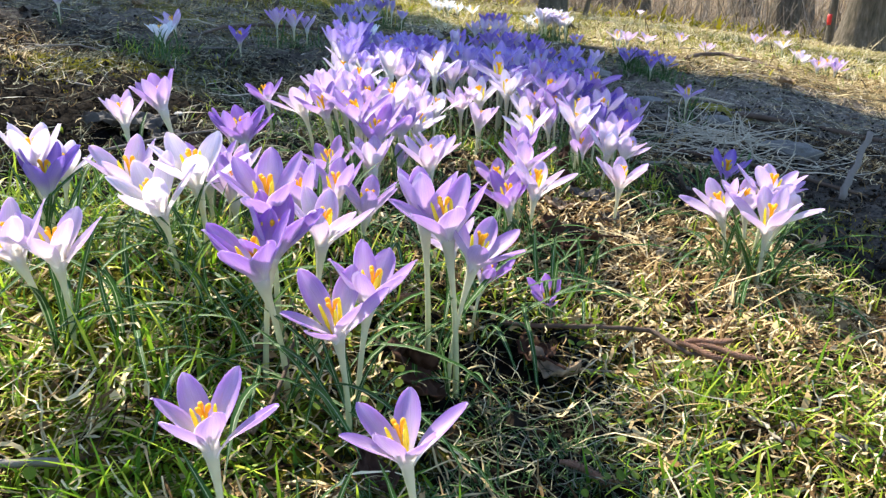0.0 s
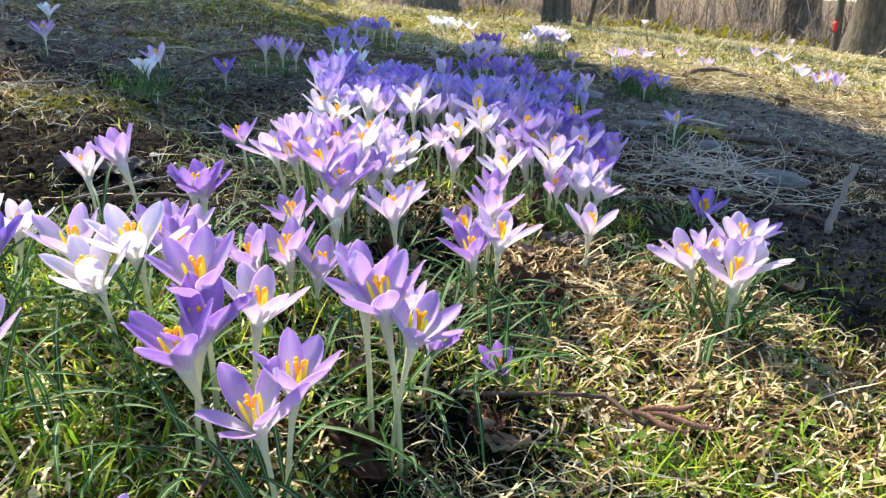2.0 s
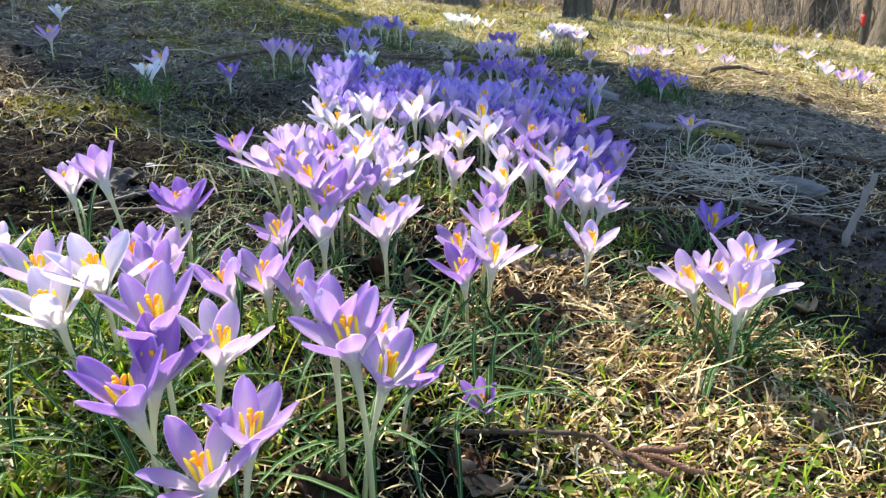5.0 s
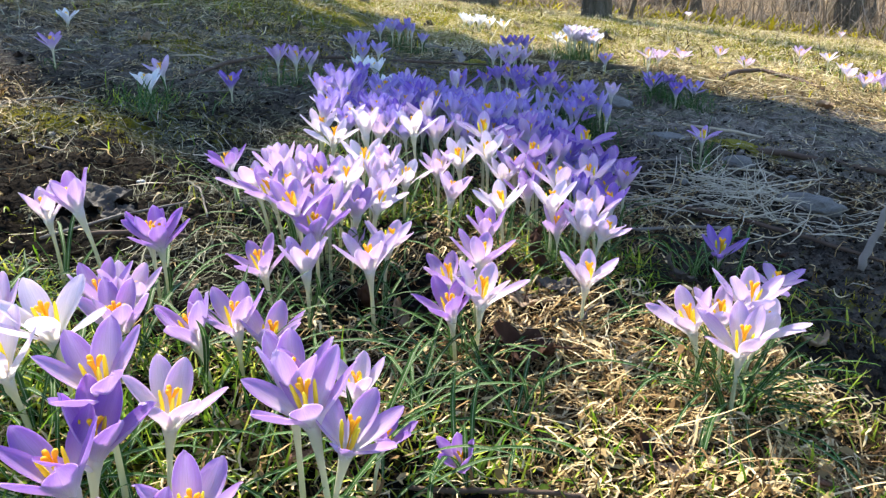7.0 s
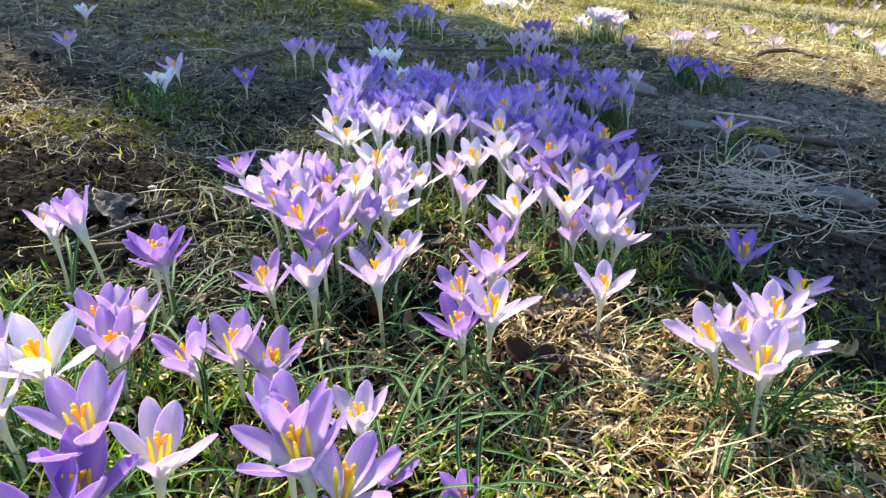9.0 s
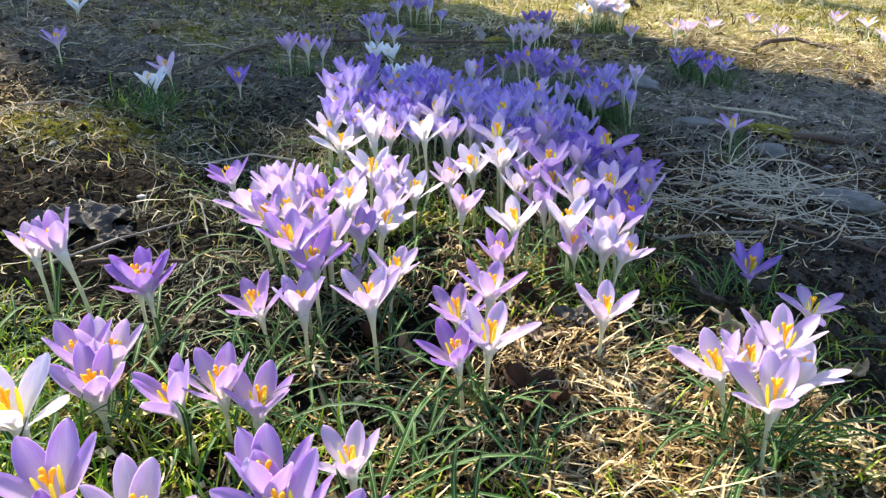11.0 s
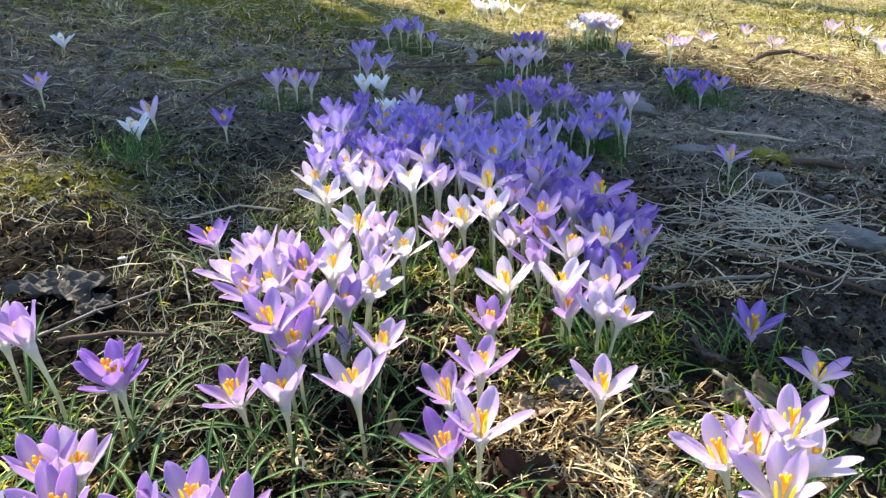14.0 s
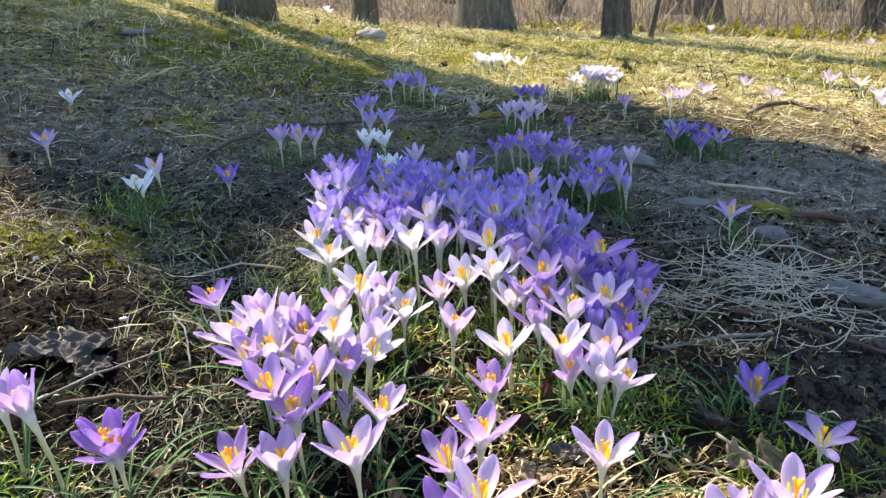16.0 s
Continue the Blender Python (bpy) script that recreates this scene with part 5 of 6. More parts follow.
put_grass("green_undergrowth", 1100, lambda x, y: blob(x, y, 1.9, 7.0, 0.8, 0.35) + 0.6 * blob(x, y, 0.35, 6.6, 0.3, 0.2) + 0.3 * blob(x, y, 3.6, 7.4, 0.6, 0.4), (-3, 6, 6.0, 8.5), 33, 0.10, 0.022, "yellow-green weeds at the edge of the woods", MOSS, 3, 0.6)


# ---- loose things on the ground ----
def dead_leaf(x, y, size, material, turn, label, curl=0.5, lobes=0, seed=0, tilt=0.0, up=0.004):
    """A dry leaf: a crumpled blade with a raised midrib and a stalk."""
    rs = np.random.RandomState(seed)
    ob = empty("dead_leaf", pose(x, y, float(height(x, y)) + up, tilt, 0, turn), label, "leaf", "dead leaves among the crocuses")
    nu, nv = 14, 22
    ph = rs.uniform(0, 6.28, 6)
    co, uv = np.zeros((nv + 1, nu + 1, 3)), np.zeros((nv + 1, nu + 1, 2))
    for i in range(nv + 1):
        v = i / nv
        w = 0.36 * size * math.sin(math.pi * (0.04 + 0.93 * v ** 0.85)) ** 0.75
        w *= 1 + (0.28 * math.sin(v * lobes * 6.283 + ph[0]) if lobes else 0.06 * math.sin(v * 25 + ph[0]))
        for j in range(nu + 1):
            u = j / nu * 2 - 1
            fold = curl * size * 0.30 * (abs(u) ** 1.4) * (0.6 + 0.4 * math.sin(3 * v + ph[1] + u))
            crump = 0.05 * size * (math.sin(9 * v + 4 * u + ph[2]) * math.sin(6 * u + ph[3]) + 0.6 * math.sin(17 * v - 7 * u + ph[4]) + 0.35 * math.sin(31 * v + 13 * u + ph[0]) * math.sin(19 * u - 8 * v) + 0.4 * rs.uniform(-1, 1))
            co[i, j] = (u * w * (1 - 0.3 * curl * u * u), (v - 0.5) * size * (1 - 0.12 * curl) + 0.02 * size * math.sin(u * 5 + ph[5]), fold + crump + curl * 0.25 * size * (2 * v - 1) ** 2)
            uv[i, j] = (j / nu, v)
    k = np.arange((nv + 1) * (nu + 1)).reshape(nv + 1, nu + 1)
    quads = np.stack([k[:-1, :-1], k[:-1, 1:], k[1:, 1:], k[1:, :-1]], -1).reshape(-1, 4)
    co[..., 2] -= co[..., 2].min() + 0.002
    me = quick_mesh("blade", co.reshape(-1, 3), quads, uv.reshape(-1, 2), material is not GREY_LEAF)
    blade = part("blade", me, material, ob)
    thick = blade.modifiers.new("thickness", "SOLIDIFY")
    thick.thickness = 0.0005
    mid = co[:, nu // 2]
    stalk = [tuple(mid[0] + np.array((0.002 * s, -0.006 * s, 0.0006 * s))) for s in (3, 2, 1, 0)]
    part("midrib", tube_mesh("midrib", stalk + [tuple(p + np.array((0, 0, 0.0002))) for p in mid[1::3]], [0.0007] * 4 + [0.0006 - 0.00007 * i for i in range(len(mid[1::3]))], 6, material), None, ob)
    return ob


dead_leaf(0.114, 0.512, 0.048, BROWN_LEAF, 70, "dark brown curled dead leaf lying in dry grass", 0.8, 2, 1, 6, 0.006)
dead_leaf(0.098, 0.505, 0.038, BROWN_LEAF, 20, "dark brown crumpled dead leaf lying in dry grass", 0.9, 2, 2, 8, 0.001)
dead_leaf(0.130, 0.657, 0.052, BROWN_LEAF, 100, "brown dead leaf propped against crocus stalks", 0.7, 0, 3, 55, 0.014)
dead_leaf(0.112, 0.648, 0.038, BROWN_LEAF, 40, "tan brown dead leaf under the crocuses", 0.6, 0, 4, 30, 0.006)
dead_leaf(-0.002, 0.575, 0.036, BROWN_LEAF, 150, "brown dead leaf behind a crocus stalk", 0.6, 0, 5, 45, 0.010)
dead_leaf(0.022, 0.572, 0.028, TAN_LEAF, 60, "tan dead leaf standing on edge in the grass", 0.7, 0, 6, 60, 0.010)
dead_leaf(-0.292, 0.722, 0.085, GREY_LEAF, 115, "large grey lobed dead leaf flat on bare soil", 0.06, 3, 7, 4, 0.004)
dead_leaf(-0.25, 0.700, 0.045, GREY_LEAF, 30, "grey dead leaf scrap on bare soil", 0.35, 2, 8, 0, 0.002)
dead_leaf(0.078, 0.318, 0.030, TAN_LEAF, 75, "pale tan curled dead leaf beneath a twig", 0.8, 0, 9, 10, 0.005)
dead_leaf(0.000, 0.280, 0.040, BROWN_LEAF, 80, "dark purple-brown dead leaf standing in the grass", 0.4, 0, 21, 50, 0.010)
dead_leaf(0.264, 0.626, 0.034, TAN_LEAF, 20, "crumbled tan dead leaf in the sun", 0.8, 2, 22, 15, 0.006)
dead_leaf(0.240, 0.622, 0.028, BROWN_LEAF, 130, "crumbled brown dead leaf in the sun", 0.7, 2, 23, 10, 0.004)
dead_leaf(0.288, 0.634, 0.034, TAN_LEAF, 75, "crumbled tan dead leaf beside the tuft", 0.9, 2, 24, 25, 0.007)
dead_leaf(0.278, 0.612, 0.026, BROWN_LEAF, 35, "crumbled brown dead leaf beside the tuft", 0.8, 0, 25, 5, 0.004)
dead_leaf(0.252, 0.675, 0.036, GREY_LEAF, 100, "narrow grey dead leaf leaning on the soil", 0.5, 0, 26, 40, 0.010)
dead_leaf(0.147, 0.604, 0.040, GREY_LEAF, 95, "long grey-tan dead leaf among dry stalks", 0.3, 0, 27, 5, 0.006)
dead_leaf(0.070, 0.330, 0.034, BROWN_LEAF, 10, "brown dead leaf in the shade of the crocuses", 0.5, 0, 10, 0, 0.002)
dead_leaf(0.004, 0.290, 0.036, BROWN_LEAF, 165, "dark red-brown dead leaf below a crocus", 0.5, 0, 11, 40, 0.008)
dead_leaf(-0.200, 0.262, 0.034, BROWN_LEAF, 55, "red-brown dead leaf in the grass", 0.5, 0, 12, 15, 0.004)
dead_leaf(-0.01, 0.205, 0.026, BROWN_LEAF, 35, "rust-brown dead leaf scrap in the grass", 0.6, 0, 13, 20, 0.004)
dead_leaf(0.150, 0.560, 0.030, GREY_LEAF, 120, "grey dead leaf strip in dry grass", 0.3, 0, 15, 0, 0.004)
dead_leaf(0.118, 0.580, 0.032, TAN_LEAF, 80, "tan dead leaf in dry grass", 0.4, 0, 16, 5, 0.004)
dead_leaf(0.30, 0.56, 0.026, TAN_LEAF, 10, "tan dead leaf beside the tuft", 0.5, 0, 17, 10, 0.003)
dead_leaf(0.345, 0.60, 0.030, TAN_LEAF, 130, "small tan dead leaf on dark soil", 0.6, 0, 18, 10, 0.003)
dead_leaf(0.285, 0.405, 0.028, TAN_LEAF, 30, "pale dead leaf in dry grass", 0.5, 0, 19, 10, 0.003)
_lf = random.Random(8)
for _i in range(26):
    _x, _y = _lf.uniform(-0.5, 0.55), _lf.uniform(0.3, 1.3)
    if -0.14 < _x < 0.24 and _y > 0.6:
        continue
    dead_leaf(_x, _y, _lf.uniform(0.014, 0.028), _lf.choice((BROWN_LEAF, TAN_LEAF, GREY_LEAF)), _lf.uniform(0, 360), "small curled dead leaf scrap on the soil", _lf.uniform(0.3, 0.9), 0, 40 + _i, _lf.uniform(0, 25), 0.003)
for _i in range(40):
    _y = _lf.uniform(1.5, 5.5)
    _x = _lf.uniform(-0.5, 0.55) * _y
    dead_leaf(_x, _y, _lf.uniform(0.03, 0.06), _lf.choice((GREY_LEAF, TAN_LEAF, TAN_LEAF)), _lf.uniform(0, 360), "small curled dead leaf on the far lawn", _lf.uniform(0.3, 0.9), 0, 80 + _i, _lf.uniform(0, 25), 0.003)


def stick(name, points, r0, r1, material, label, category="twig", sides=8, seed=0, bumps=0.2):
    """A twig along ground points (x, y, height above the soil)."""
    fine = []
    rs = random.Random(seed)
    for a, b in zip(points[:-1], points[1:]):
        for i in range(5):
            f = i / 5
            p = [a[k] + (b[k] - a[k]) * f for k in range(3)]
            fine.append((p[0] + rs.uniform(-1, 1) * r0 * 0.5, p[1] + rs.uniform(-1, 1) * r0 * 0.5, float(base_height(p[0], p[1])) + p[2]))
    e = points[-1]
    fine.append((e[0], e[1], float(base_height(e[0], e[1])) + e[2]))
    n = len(fine)
    o = Vector(fine[0])
    ob = empty(name, Matrix.Translation(o), label, category, "twigs and sticks on the ground")
    part("shaft", tube_mesh("shaft", [Vector(p) - o for p in fine], [r0 + (r1 - r0) * i / (n - 1) for i in range(n)], sides, material, bumps, seed), None, ob)
    return ob, o


def catkin_mesh(length, radius, seed):
    """A scaly catkin: rings of small overlapping scales round a core."""
    rs = np.random.RandomState(seed)
    pts = [(length * i / 14, 0.0016 * math.sin(i * 0.5), 0) for i in range(15)]
    core = tube_mesh("core", pts, [radius * 0.8 * math.sin(math.pi * (0.08 + 0.86 * i / 14)) ** 0.5 for i in range(15)], 7)
    bm = bmesh.new()
    bm.from_mesh(core)
    bpy.data.meshes.remove(core)
    for i in range(24):
        f = i / 23
        r = radius * 0.95 * math.sin(math.pi * (0.08 + 0.86 * f)) ** 0.5
        for j in range(7):
            a = 2 * math.pi * (j + 0.5 * (i % 2)) / 7
            c = Vector((length * f, r * math.cos(a) + 0.0016 * math.sin(i * 0.304), r * math.sin(a)))
            out = Vector((0.5, math.cos(a), math.sin(a))).normalized()
            side = Vector((0, -math.sin(a), math.cos(a)))
            s = radius * 0.40 * rs.uniform(0.8, 1.2)
            vs = [bm.verts.new(c + v) for v in (side * s, out * s * 0.9, -side * s, Vector((-s, 0, 0)))]
            bm.faces.new(vs)
    return bm


_tw, _o = stick("twig", [(0.052, 0.346, 0.012), (0.109, 0.354, 0.016), (0.139, 0.353, 0.018), (0.156, 0.331, 0.017), (0.170, 0.334, 0.016)], 0.0014, 0.0013, TWIG, "thin brown twig ending in three scaly catkins", seed=1)
for _i, (_a, _l, _dx, _dy) in enumerate(((-36, 0.031, 0.099, -0.010), (-20, 0.035, 0.110, -0.010), (17, 0.033, 0.104, -0.006))):
    _c = part("catkin", catkin_mesh(_l, 0.0020, _i), CATKIN, _tw, "brown scaly catkin")
    _c.matrix_local = pose(_dx, _dy, -0.0045 - 0.0008 * _i, 0, 4, _a)
for _i, (_x, _y, _a, _l) in enumerate(((0.268, 0.414, -40, 0.022), (0.072, 0.236, -20, 0.030), (-0.008, 0.345, 60, 0.022))):
    _c = new("catkin", bpy.data.meshes.new("catkin"))
    _m = catkin_mesh(_l, 0.0021, 5 + _i)
    _m.to_mesh(_c.data)
    _m.free()
    _c.data.materials.append(CATKIN)
    _c.matrix_world = pose(_x, _y, float(height(_x, _y)) + 0.008, 0, 8, _a)
    tagged(_c, "fallen brown scaly catkin lying in dry grass", "catkin", "fallen catkins")
stick("wood_splinter", [(0.192, 0.283, 0.007), (0.215, 0.270, 0.009), (0.240, 0.256, 0.008)], 0.0022, 0.0042, GREY_STICK, "weathered grey-brown splinter of wood in the turf", seed=31, bumps=0.35)
stick("wood_splinter", [(0.176, 0.285, 0.008), (0.180, 0.274, 0.010), (0.184, 0.264, 0.008)], 0.0016, 0.0008, PALE_STICK, "bleached splinter of wood in the turf", seed=32, bumps=0.3)
stick("twig", [(0.212, 0.370, 0.012), (0.228, 0.353, 0.012), (0.243, 0.340, 0.010)], 0.0009, 0.0007, TWIG, "thin dark twig lying in dry grass", seed=2)
stick("twig", [(-0.165, 0.262, 0.007), (-0.140, 0.268, 0.008), (-0.128, 0.276, 0.007)], 0.0030, 0.0024, TWIG, "short reddish brown piece of twig in the grass", seed=3)
stick("twig", [(-0.058, 0.292, 0.020), (-0.053, 0.268, 0.013), (-0.056, 0.240, 0.008), (-0.062, 0.215, 0.006)], 0.0008, 0.0011, TWIG, "knobbly brown twig in the grass", seed=4, bumps=0.3)
stick("stick", [(-0.21, 0.168, 0.012), (-0.165, 0.176, 0.012), (-0.125, 0.180, 0.014)], 0.0016, 0.0017, GREY_STICK, "grey straight stick lying across the grass", seed=5)
stick("stick", [(0.458, 0.785, 0.004), (0.474, 0.800, 0.032), (0.495, 0.822, 0.075)], 0.0038, 0.0034, GREY_STICK, "weathered grey stick standing up from dark soil", seed=6)
stick("stick", [(0.215, 0.640, 0.008), (0.252, 0.600, 0.010), (0.272, 0.573, 0.010)], 0.0013, 0.0009, PALE_STICK, "pale dry stalk lying on the soil", seed=7)
stick("stick", [(0.255, 0.655, 0.012), (0.285, 0.622, 0.010), (0.300, 0.598, 0.008)], 0.0014, 0.0009, PALE_STICK, "pale dry stalk beside a violet crocus", seed=8)
stick("stick", [(-0.245, 0.632, 0.008), (-0.205, 0.650, 0.010), (-0.165, 0.655, 0.008)], 0.0024, 0.0018, TWIG, "dark brown stick on bare soil", seed=9)
stick("stick", [(-0.275, 0.612, 0.008), (-0.235, 0.675, 0.012), (-0.195, 0.73, 0.012)], 0.0014, 0.0009, GREY_STICK, "thin grey stick lying on the soil", seed=10)
stick("stick", [(-0.43, 0.87, 0.004), (-0.36, 0.84, 0.008), (-0.30, 0.835, 0.006)], 0.0013, 0.0009, GREY_STICK, "thin grey stick lying on bare soil", seed=11)
stick("root", [(-0.46, 1.25, -0.004), (-0.41, 1.38, 0.004), (-0.40, 1.52, 0.008), (-0.36, 1.68, 0.008), (-0.22, 1.80, 0.008), (-0.08, 1.88, 0.008), (0.06, 1.98, 0.006), (0.16, 2.08, -0.004)], 0.0034, 0.0030, TWIG, "long thin dark root snaking over the soil", "root", seed=12)
stick("branch", [(0.67, 2.13, 0.006), (0.74, 2.26, 0.010), (0.82, 2.30, 0.014), (0.88, 2.20, 0.010), (0.91, 2.08, 0.004)], 0.006, 0.005, TWIG, "curved dark fallen branch on the sunlit grass", "branch", seed=13)
stick("root", [(0.20, 2.24, -0.014), (0.32, 2.22, -0.003), (0.46, 2.20, -0.002), (0.58, 2.16, -0.006), (0.70, 2.10, -0.014)], 0.014, 0.012, BARK, "grey tree root breaking the surface of the soil", "root", 12, 14)
stick("root", [(0.33, 1.46, -0.002), (0.42, 1.47, 0.003), (0.52, 1.45, 0.003), (0.60, 1.43, -0.003)], 0.0028, 0.0022, PALE_STICK, "pale bare root running over dark soil", "root", 10, 15)
stick("root", [(-0.10, 2.36, -0.012), (-0.03, 2.28, -0.003), (0.01, 2.16, -0.003), (0.02, 2.02, -0.010)], 0.014, 0.010, GREY_STICK, "grey root curving over the soil", "root", 10, 16)
stick("root", [(0.44, 1.33, -0.004), (0.56, 1.31, 0.004), (0.68, 1.25, 0.004), (0.80, 1.20, -0.002)], 0.005, 0.004, TWIG, "brown root half buried in dark soil", "root", 10, 17)
stick("root", [(0.31, 0.93, 0.006), (0.36, 0.90, 0.010), (0.42, 0.86, 0.010), (0.50, 0.82, 0.004)], 0.0028, 0.0020, TWIG, "thin brown root arching over the soil", "root", 8, 18)
stick("stick", [(0.19, 0.845, 0.010), (0.24, 0.80, 0.012), (0.30, 0.84, 0.010), (0.36, 0.87, 0.006)], 0.0020, 0.0014, GREY_STICK, "grey bent stalk among dry grass", seed=19)
for _i, (_x, _y, _dx, _dy) in enumerate(((-0.36, 1.22, 0.10, 0.02), (0.34, 1.06, 0.12, -0.03), (0.29, 1.12, 0.13, 0.02), (0.42, 1.14, 0.09, -0.05), (-0.52, 1.02, 0.09, 0.04), (-0.15, 0.94, -0.09, -0.04), (-0.22, 0.80, 0.05, -0.09), (-0.5, 1.5, 0.1, 0.02), (0.62, 1.6, 0.14, -0.03), (0.7, 1.85, 0.12, 0.04), (0.75, 2.5, 0.16, -0.05))):
    stick("stick", [(_x, _y, 0.008), (_x + _dx * 0.5, _y + _dy * 0.5 + 0.01, 0.014), (_x + _dx, _y + _dy, 0.007)], 0.0014, 0.0008, PALE_STICK if _i % 2 else GREY_STICK, "dry stalk lying across the litter", seed=30 + _i)


def stalk_heap(x, y, spread, count, seed):
    """A tangle of bleached grass stalks, piled loosely on one another."""
    rs = random.Random(seed)
    kinds = []
    for k in range(14):
        n, length, yaw, p, pts = 9, 0.035 + 0.0055 * k, 0.0, Vector((0, 0, 0)), []
        for i in range(n):
            pts.append(p.copy())
            yaw += rs.gauss(0, 0.16) + (0.22 if k % 5 == 0 else 0.0)
            p = p + Vector((math.cos(yaw), math.sin(yaw), rs.gauss(0, 0.07))) * (length / n)
        r = 0.0005 + 0.00006 * (k % 6)
        kinds.append(tube_mesh("stalk", pts, [r * (1 - 0.4 * i / n) for i in range(n)], 4, STALK_ROUND, 0.1, k))
    ob = empty("stalk_heap", pose(x, y, float(height(x, y))), "loose heap of long bleached grass stalks on dark soil", "dry stalks")
    for i in range(count):
        px, py = rs.gauss(0, spread[0]), rs.gauss(0, spread[1])
        rise = math.exp(-(px / spread[0]) ** 2 * 0.5 - (py / spread[1]) ** 2 * 0.5)
        st = part("stalk", kinds[rs.randrange(14)], None, ob)
        heading = (rs.gauss(-0.25, 0.55) if rs.random() < 0.7 else rs.uniform(-1.57, 1.57)) + (3.1416 if rs.random() < 0.5 else 0.0)
        z = float(height(x + px, y + py)) - float(height(x, y)) + 0.002 + rs.uniform(0, 0.018) * rise
        st.matrix_local = Matrix.Translation((px, py, z)) @ Matrix.Rotation(heading, 4, "Z") @ Matrix.Rotation(rs.gauss(0, 0.12), 4, "Y") @ Matrix.Rotation(rs.uniform(0, 6.283), 4, "X")


stalk_heap(0.375, 0.985, (0.085, 0.062), 290, 3)


def lump(name, x, y, sx, sy, sz, material, label, category, seed, turn=0.0, sink=0.35, rough=0.16, group=""):
    """A rounded, chipped lump bedded in the soil."""
    bm = bmesh.new()
    bmesh.ops.create_icosphere(bm, subdivisions=4 if sx > 0.012 else 2, radius=1.0)
    off = Vector((seed * 3.1, seed * 1.7, 0))
    for v in bm.verts:
        d = v.co.normalized()
        n = noise.noise(d * 1.6 + off) * rough * 1.6 + noise.noise(d * 4.5 + off) * rough * 0.7 + noise.noise(d * 11 + off) * rough * 0.35
        v.co = Vector((d.x * sx, d.y * sy, d.z * sz)) * (1 + n)
    for f in bm.faces:
        f.smooth = True
    me = bpy.data.meshes.new(name)
    bm.to_mesh(me)
    bm.free()
    me.materials.append(material)
    ob = new(name, me)
    ob.matrix_world = pose(x, y, float(height(x, y)) + sz * (1 - 2 * sink), 0, 0, turn)
    return tagged(ob, label, category, group)


lump("stone", 0.472, 0.966, 0.038, 0.017, 0.013, STONE, "flat blue-grey stone bedded in dry grass", "stone", 1, -38, 0.30)
lump("stone", 0.365, 1.335, 0.040, 0.022, 0.009, STONE, "flat grey stone bedded in dark soil", "stone", 2, 10, 0.45)
lump("stone", 0.455, 1.205, 0.018, 0.022, 0.010, STONE, "small grey stone on dark soil", "stone", 3, 40)
lump("stone", 0.325, 1.60, 0.022, 0.060, 0.014, STONE, "grey stone in the soil beyond the bed", "stone", 4, 25)
lump("moss_cushion", 0.478, 1.325, 0.040, 0.016, 0.011, CUSHION, "yellow-green moss cushion on dark soil", "moss", 5, -8, 0.45, 0.25)
lump("moss_cushion", 0.05, 2.02, 0.03, 0.03, 0.014, CUSHION, "yellow-green moss cushion on the soil", "moss", 7, 0, 0.4, 0.3)
lump("stone", -0.265, 0.79, 0.005, 0.0035, 0.002, CHIP, "white stone chip on bare soil", "stone", 8, 15)
lump("stone", 0.265, 0.405, 0.005, 0.004, 0.003, CHIP, "tiny pale pebble in dry grass", "stone", 9)
lump("stone", -0.52, 3.80, 0.065, 0.050, 0.032, PALE_ROCK, "pale rounded rock in the sunlit grass below the trees", "rock", 61, 12, 0.3, 0.2)
lump("stone", -0.64, 3.43, 0.030, 0.026, 0.012, PALE_ROCK, "white flat stone in the sunlit grass", "rock", 62, 30, 0.3, 0.25)
lump("stone", -0.58, 3.36, 0.020, 0.018, 0.009, PALE_ROCK, "small white stone in the sunlit grass", "rock", 63, 70, 0.3, 0.25)
lump("stone", -1.13, 2.80, 0.060, 0.030, 0.010, STONE, "flat grey stone half sunk in the shaded slope", "rock", 64, 8, 0.4, 0.2)
for _i in range(30):
    _x, _y = _lf.uniform(-0.6, 0.7), _lf.uniform(0.6, 1.9)
    _s = _lf.uniform(0.003, 0.008)
    lump("pebble", _x, _y, _s, _s * 0.8, _s * 0.6, STONE, "small grey pebble on the soil", "stone", 20 + _i, _lf.uniform(0, 360), 0.3, 0.2, "pebbles on the soil")


# dark green tufts and round-leaved weeds
def tuft(x, y, count, reach, label, first=0, scale=1.0):
    ob = empty("grass_tuft", pose(x, y, float(height(x, y)) - 0.002), label, "grass", "grass tufts")
    for j in range(count):
        b = part("leaf", BLADES[_lf.randrange(first, 8)], None, ob)
        b.matrix_local = Matrix.Translation((_lf.gauss(0, reach), _lf.gauss(0, reach), 0)) @ Matrix.Rotation(_lf.uniform(0, 6.283), 4, "Z") @ Matrix.Scale(_lf.uniform(0.5, 1.0) * scale, 4)


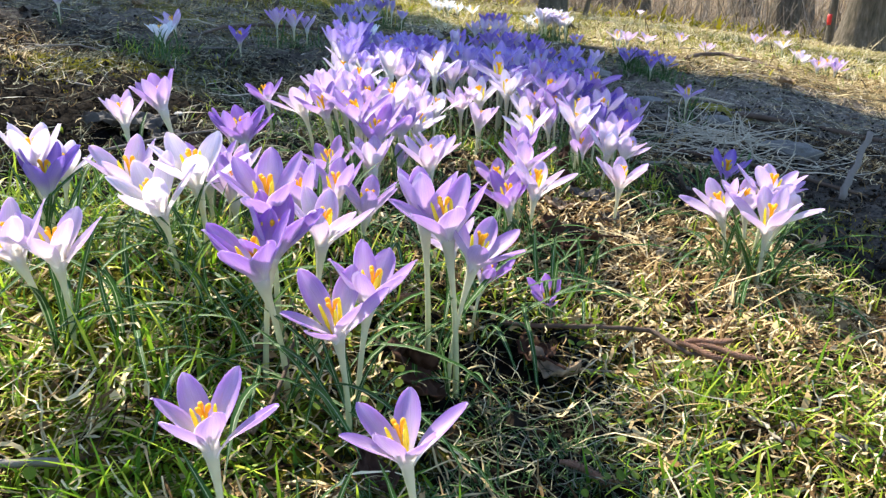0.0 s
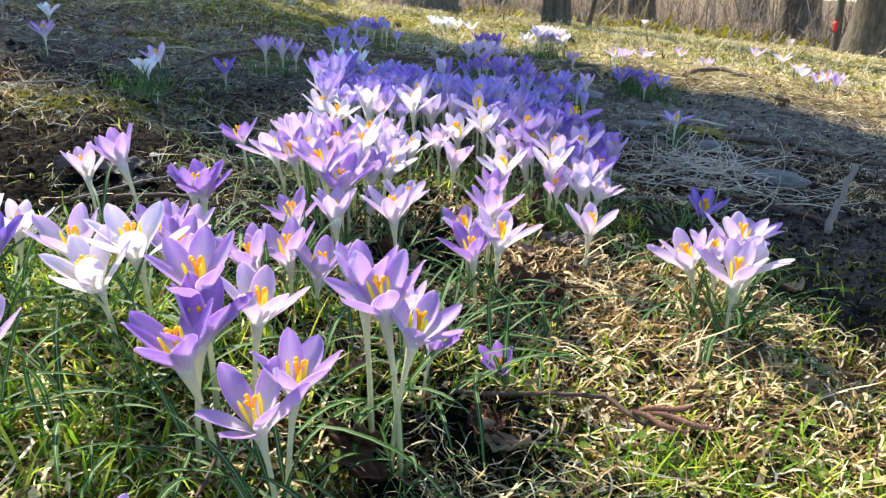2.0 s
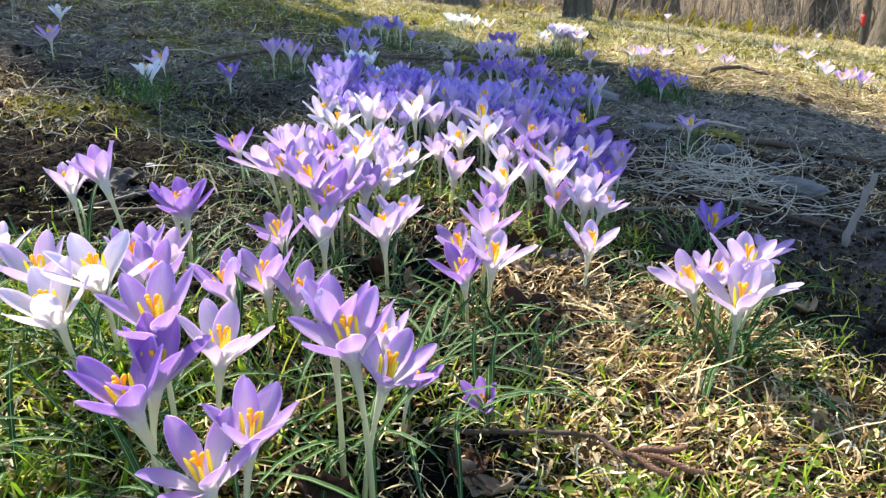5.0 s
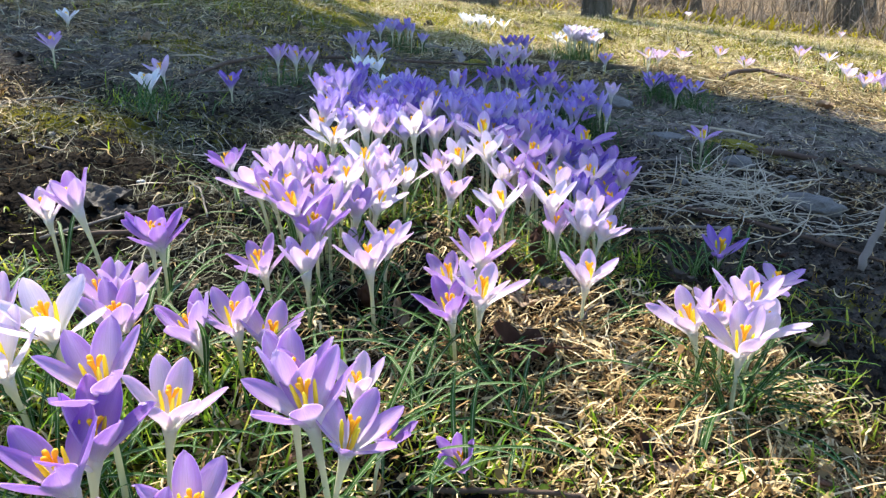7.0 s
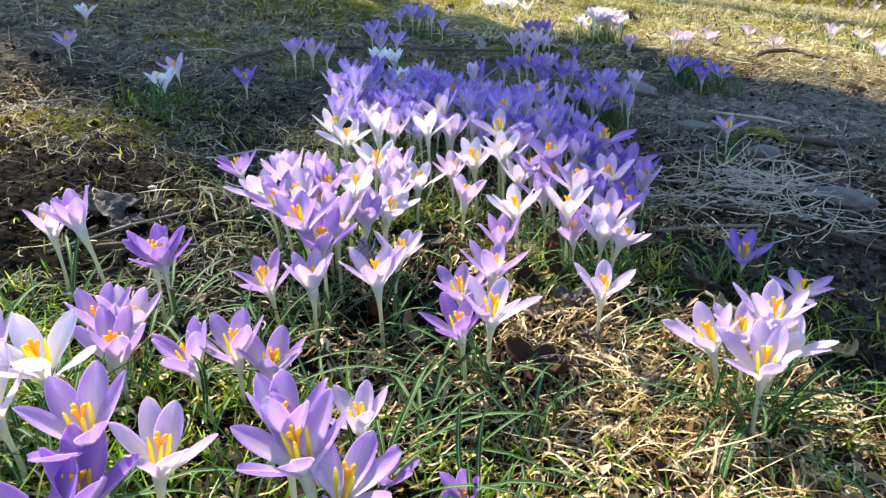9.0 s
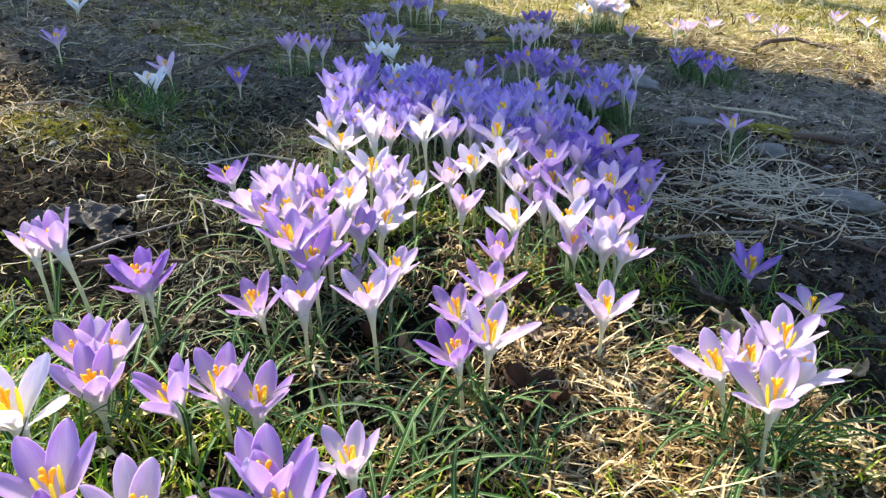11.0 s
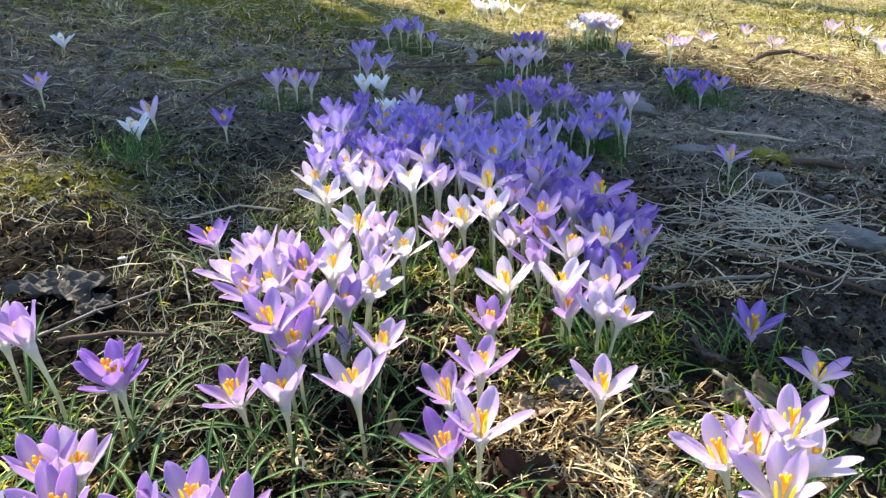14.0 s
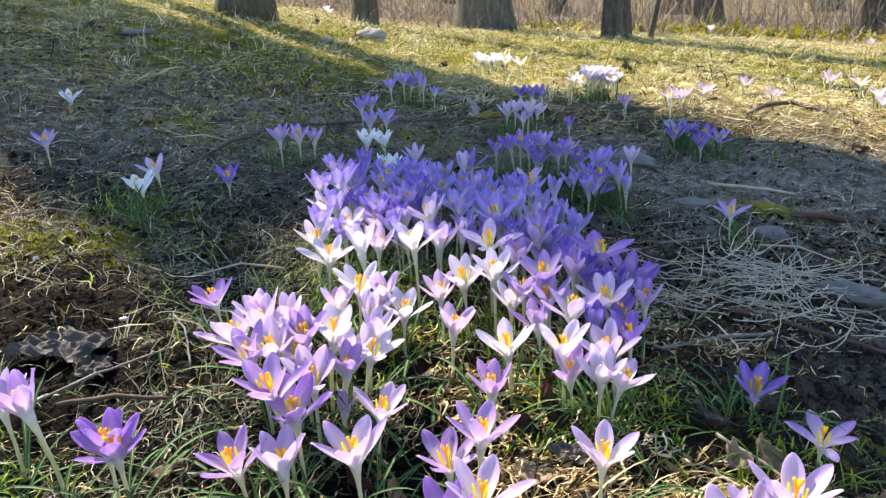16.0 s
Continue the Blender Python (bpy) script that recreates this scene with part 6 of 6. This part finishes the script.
for _x, _y, _c, _r in ((0.275, 0.685, 22, 0.01), (0.31, 0.615, 10, 0.008), (-0.385, 1.09, 20, 0.012), (-0.36, 1.04, 10, 0.008), (-0.04, 0.235, 5, 0.012), (-0.05, 0.345, 8, 0.02), (-0.25, 0.505, 16, 0.015), (-0.2, 0.5, 9, 0.012), (0.02, 0.55, 9, 0.014), (-0.04, 0.52, 8, 0.014), (-0.08, 0.6, 6, 0.02), (0.0, 0.63, 8, 0.012), (0.15, 0.68, 18, 0.012)):
    tuft(_x, _y, _c, _r, "tuft of narrow dark green crocus leaves with pale ribs")
for _x, _y, _c, _r in ((0.18, 0.665, 18, 0.012), (0.075, 0.49, 16, 0.012), (-0.02, 0.86, 16, 0.02), (-0.09, 0.88, 12, 0.015), (-0.12, 0.43, 16, 0.02), (-0.1, 0.3, 8, 0.02), (-0.03, 0.15, 10, 0.015), (0.47, 1.68, 26, 0.02), (0.15, 1.37, 22, 0.025), (0.22, 1.28, 22, 0.02), (0.32, 2.36, 30, 0.04), (-0.03, 0.42, 14, 0.015), (-0.2, 0.36, 16, 0.02), (0.1, 0.6, 8, 0.01)):
    tuft(_x, _y, _c, _r, "tuft of narrow dark green crocus leaves with pale ribs")

for _x, _y, _c in ((-0.17, 0.375, 9), (-0.205, 0.34, 8), (-0.10, 0.285, 8), (-0.05, 0.275, 4), (0.022, 0.345, 6), (-0.13, 0.34, 7), (-0.24, 0.42, 9), (0.045, 0.36, 7), (0.0, 0.56, 4), (0.02, 0.585, 5), (0.07, 0.53, 4), (0.285, 0.66, 9), (0.065, 0.40, 6), (0.05, 0.44, 6), (0.03, 0.40, 6)):
    tuft(_x, _y, _c, 0.010, "tuft of long arching dark green crocus leaves", 3, 1.15)
tuft(0.252, 0.474, 46, 0.009, "drooping tuft of long dark green crocus leaves with pale ribs", 4, 0.85)
for _i in range(9):
    _x, _y = _lf.uniform(-0.16, 0.12), _lf.uniform(0.26, 0.52)
    if _x > -0.02 and _y < 0.36:
        continue
    tuft(_x, _y, _lf.randrange(5, 11), 0.010, "tuft of narrow dark green crocus leaves with pale ribs", 1)


def weed_leaf_mesh():
    co, uv = [(0, 0, 0.003)], [(0.5, 0.0)]
    for j in range(10):
        a = 2 * math.pi * j / 10
        r = 1 - 0.25 * max(0, math.cos(a)) ** 6
        co.append((0.5 + 0.5 * math.cos(a) * r, 0.42 * math.sin(a) * r, 0.10 * math.cos(a) + 0.05 * abs(math.sin(a))))
        uv.append((0.5 + 0.5 * math.sin(a), 0.5 + 0.5 * math.cos(a)))
    co[0] = (0.5, 0, -0.03)
    quads = [(0, 1 + j, 1 + (j + 1) % 10, 1 + (j + 2) % 10) for j in range(0, 10, 2)]
    me = quick_mesh("leaf", np.array(co), np.array(quads), np.array(uv))
    me.materials.append(CLOVER)
    return me


WEED = weed_leaf_mesh()


def weed(x, y, count, size):
    ob = empty("weed", pose(x, y, float(height(x, y))), "small green round-leaved weed creeping in the lawn", "weed", "weeds in the lawn")
    for j in range(count):
        b = part("leaf", WEED, None, ob)
        b.matrix_local = Matrix.Translation((_lf.gauss(0, 0.008), _lf.gauss(0, 0.008), _lf.uniform(0.004, 0.013))) @ Euler((_lf.uniform(-.5, .5), _lf.uniform(-.7, .3), _lf.uniform(0, 6.28))).to_matrix().to_4x4() @ Matrix.Scale(size * _lf.uniform(0.7, 1.3), 4)


for _i in range(96):
    _x, _y = (_lf.uniform(0.08, 0.34), _lf.uniform(0.19, 0.36)) if _i % 3 else (_lf.uniform(-0.28, 0.03), _lf.uniform(0.12, 0.34))
    weed(_x, _y, _lf.randrange(4, 9), 0.0046)
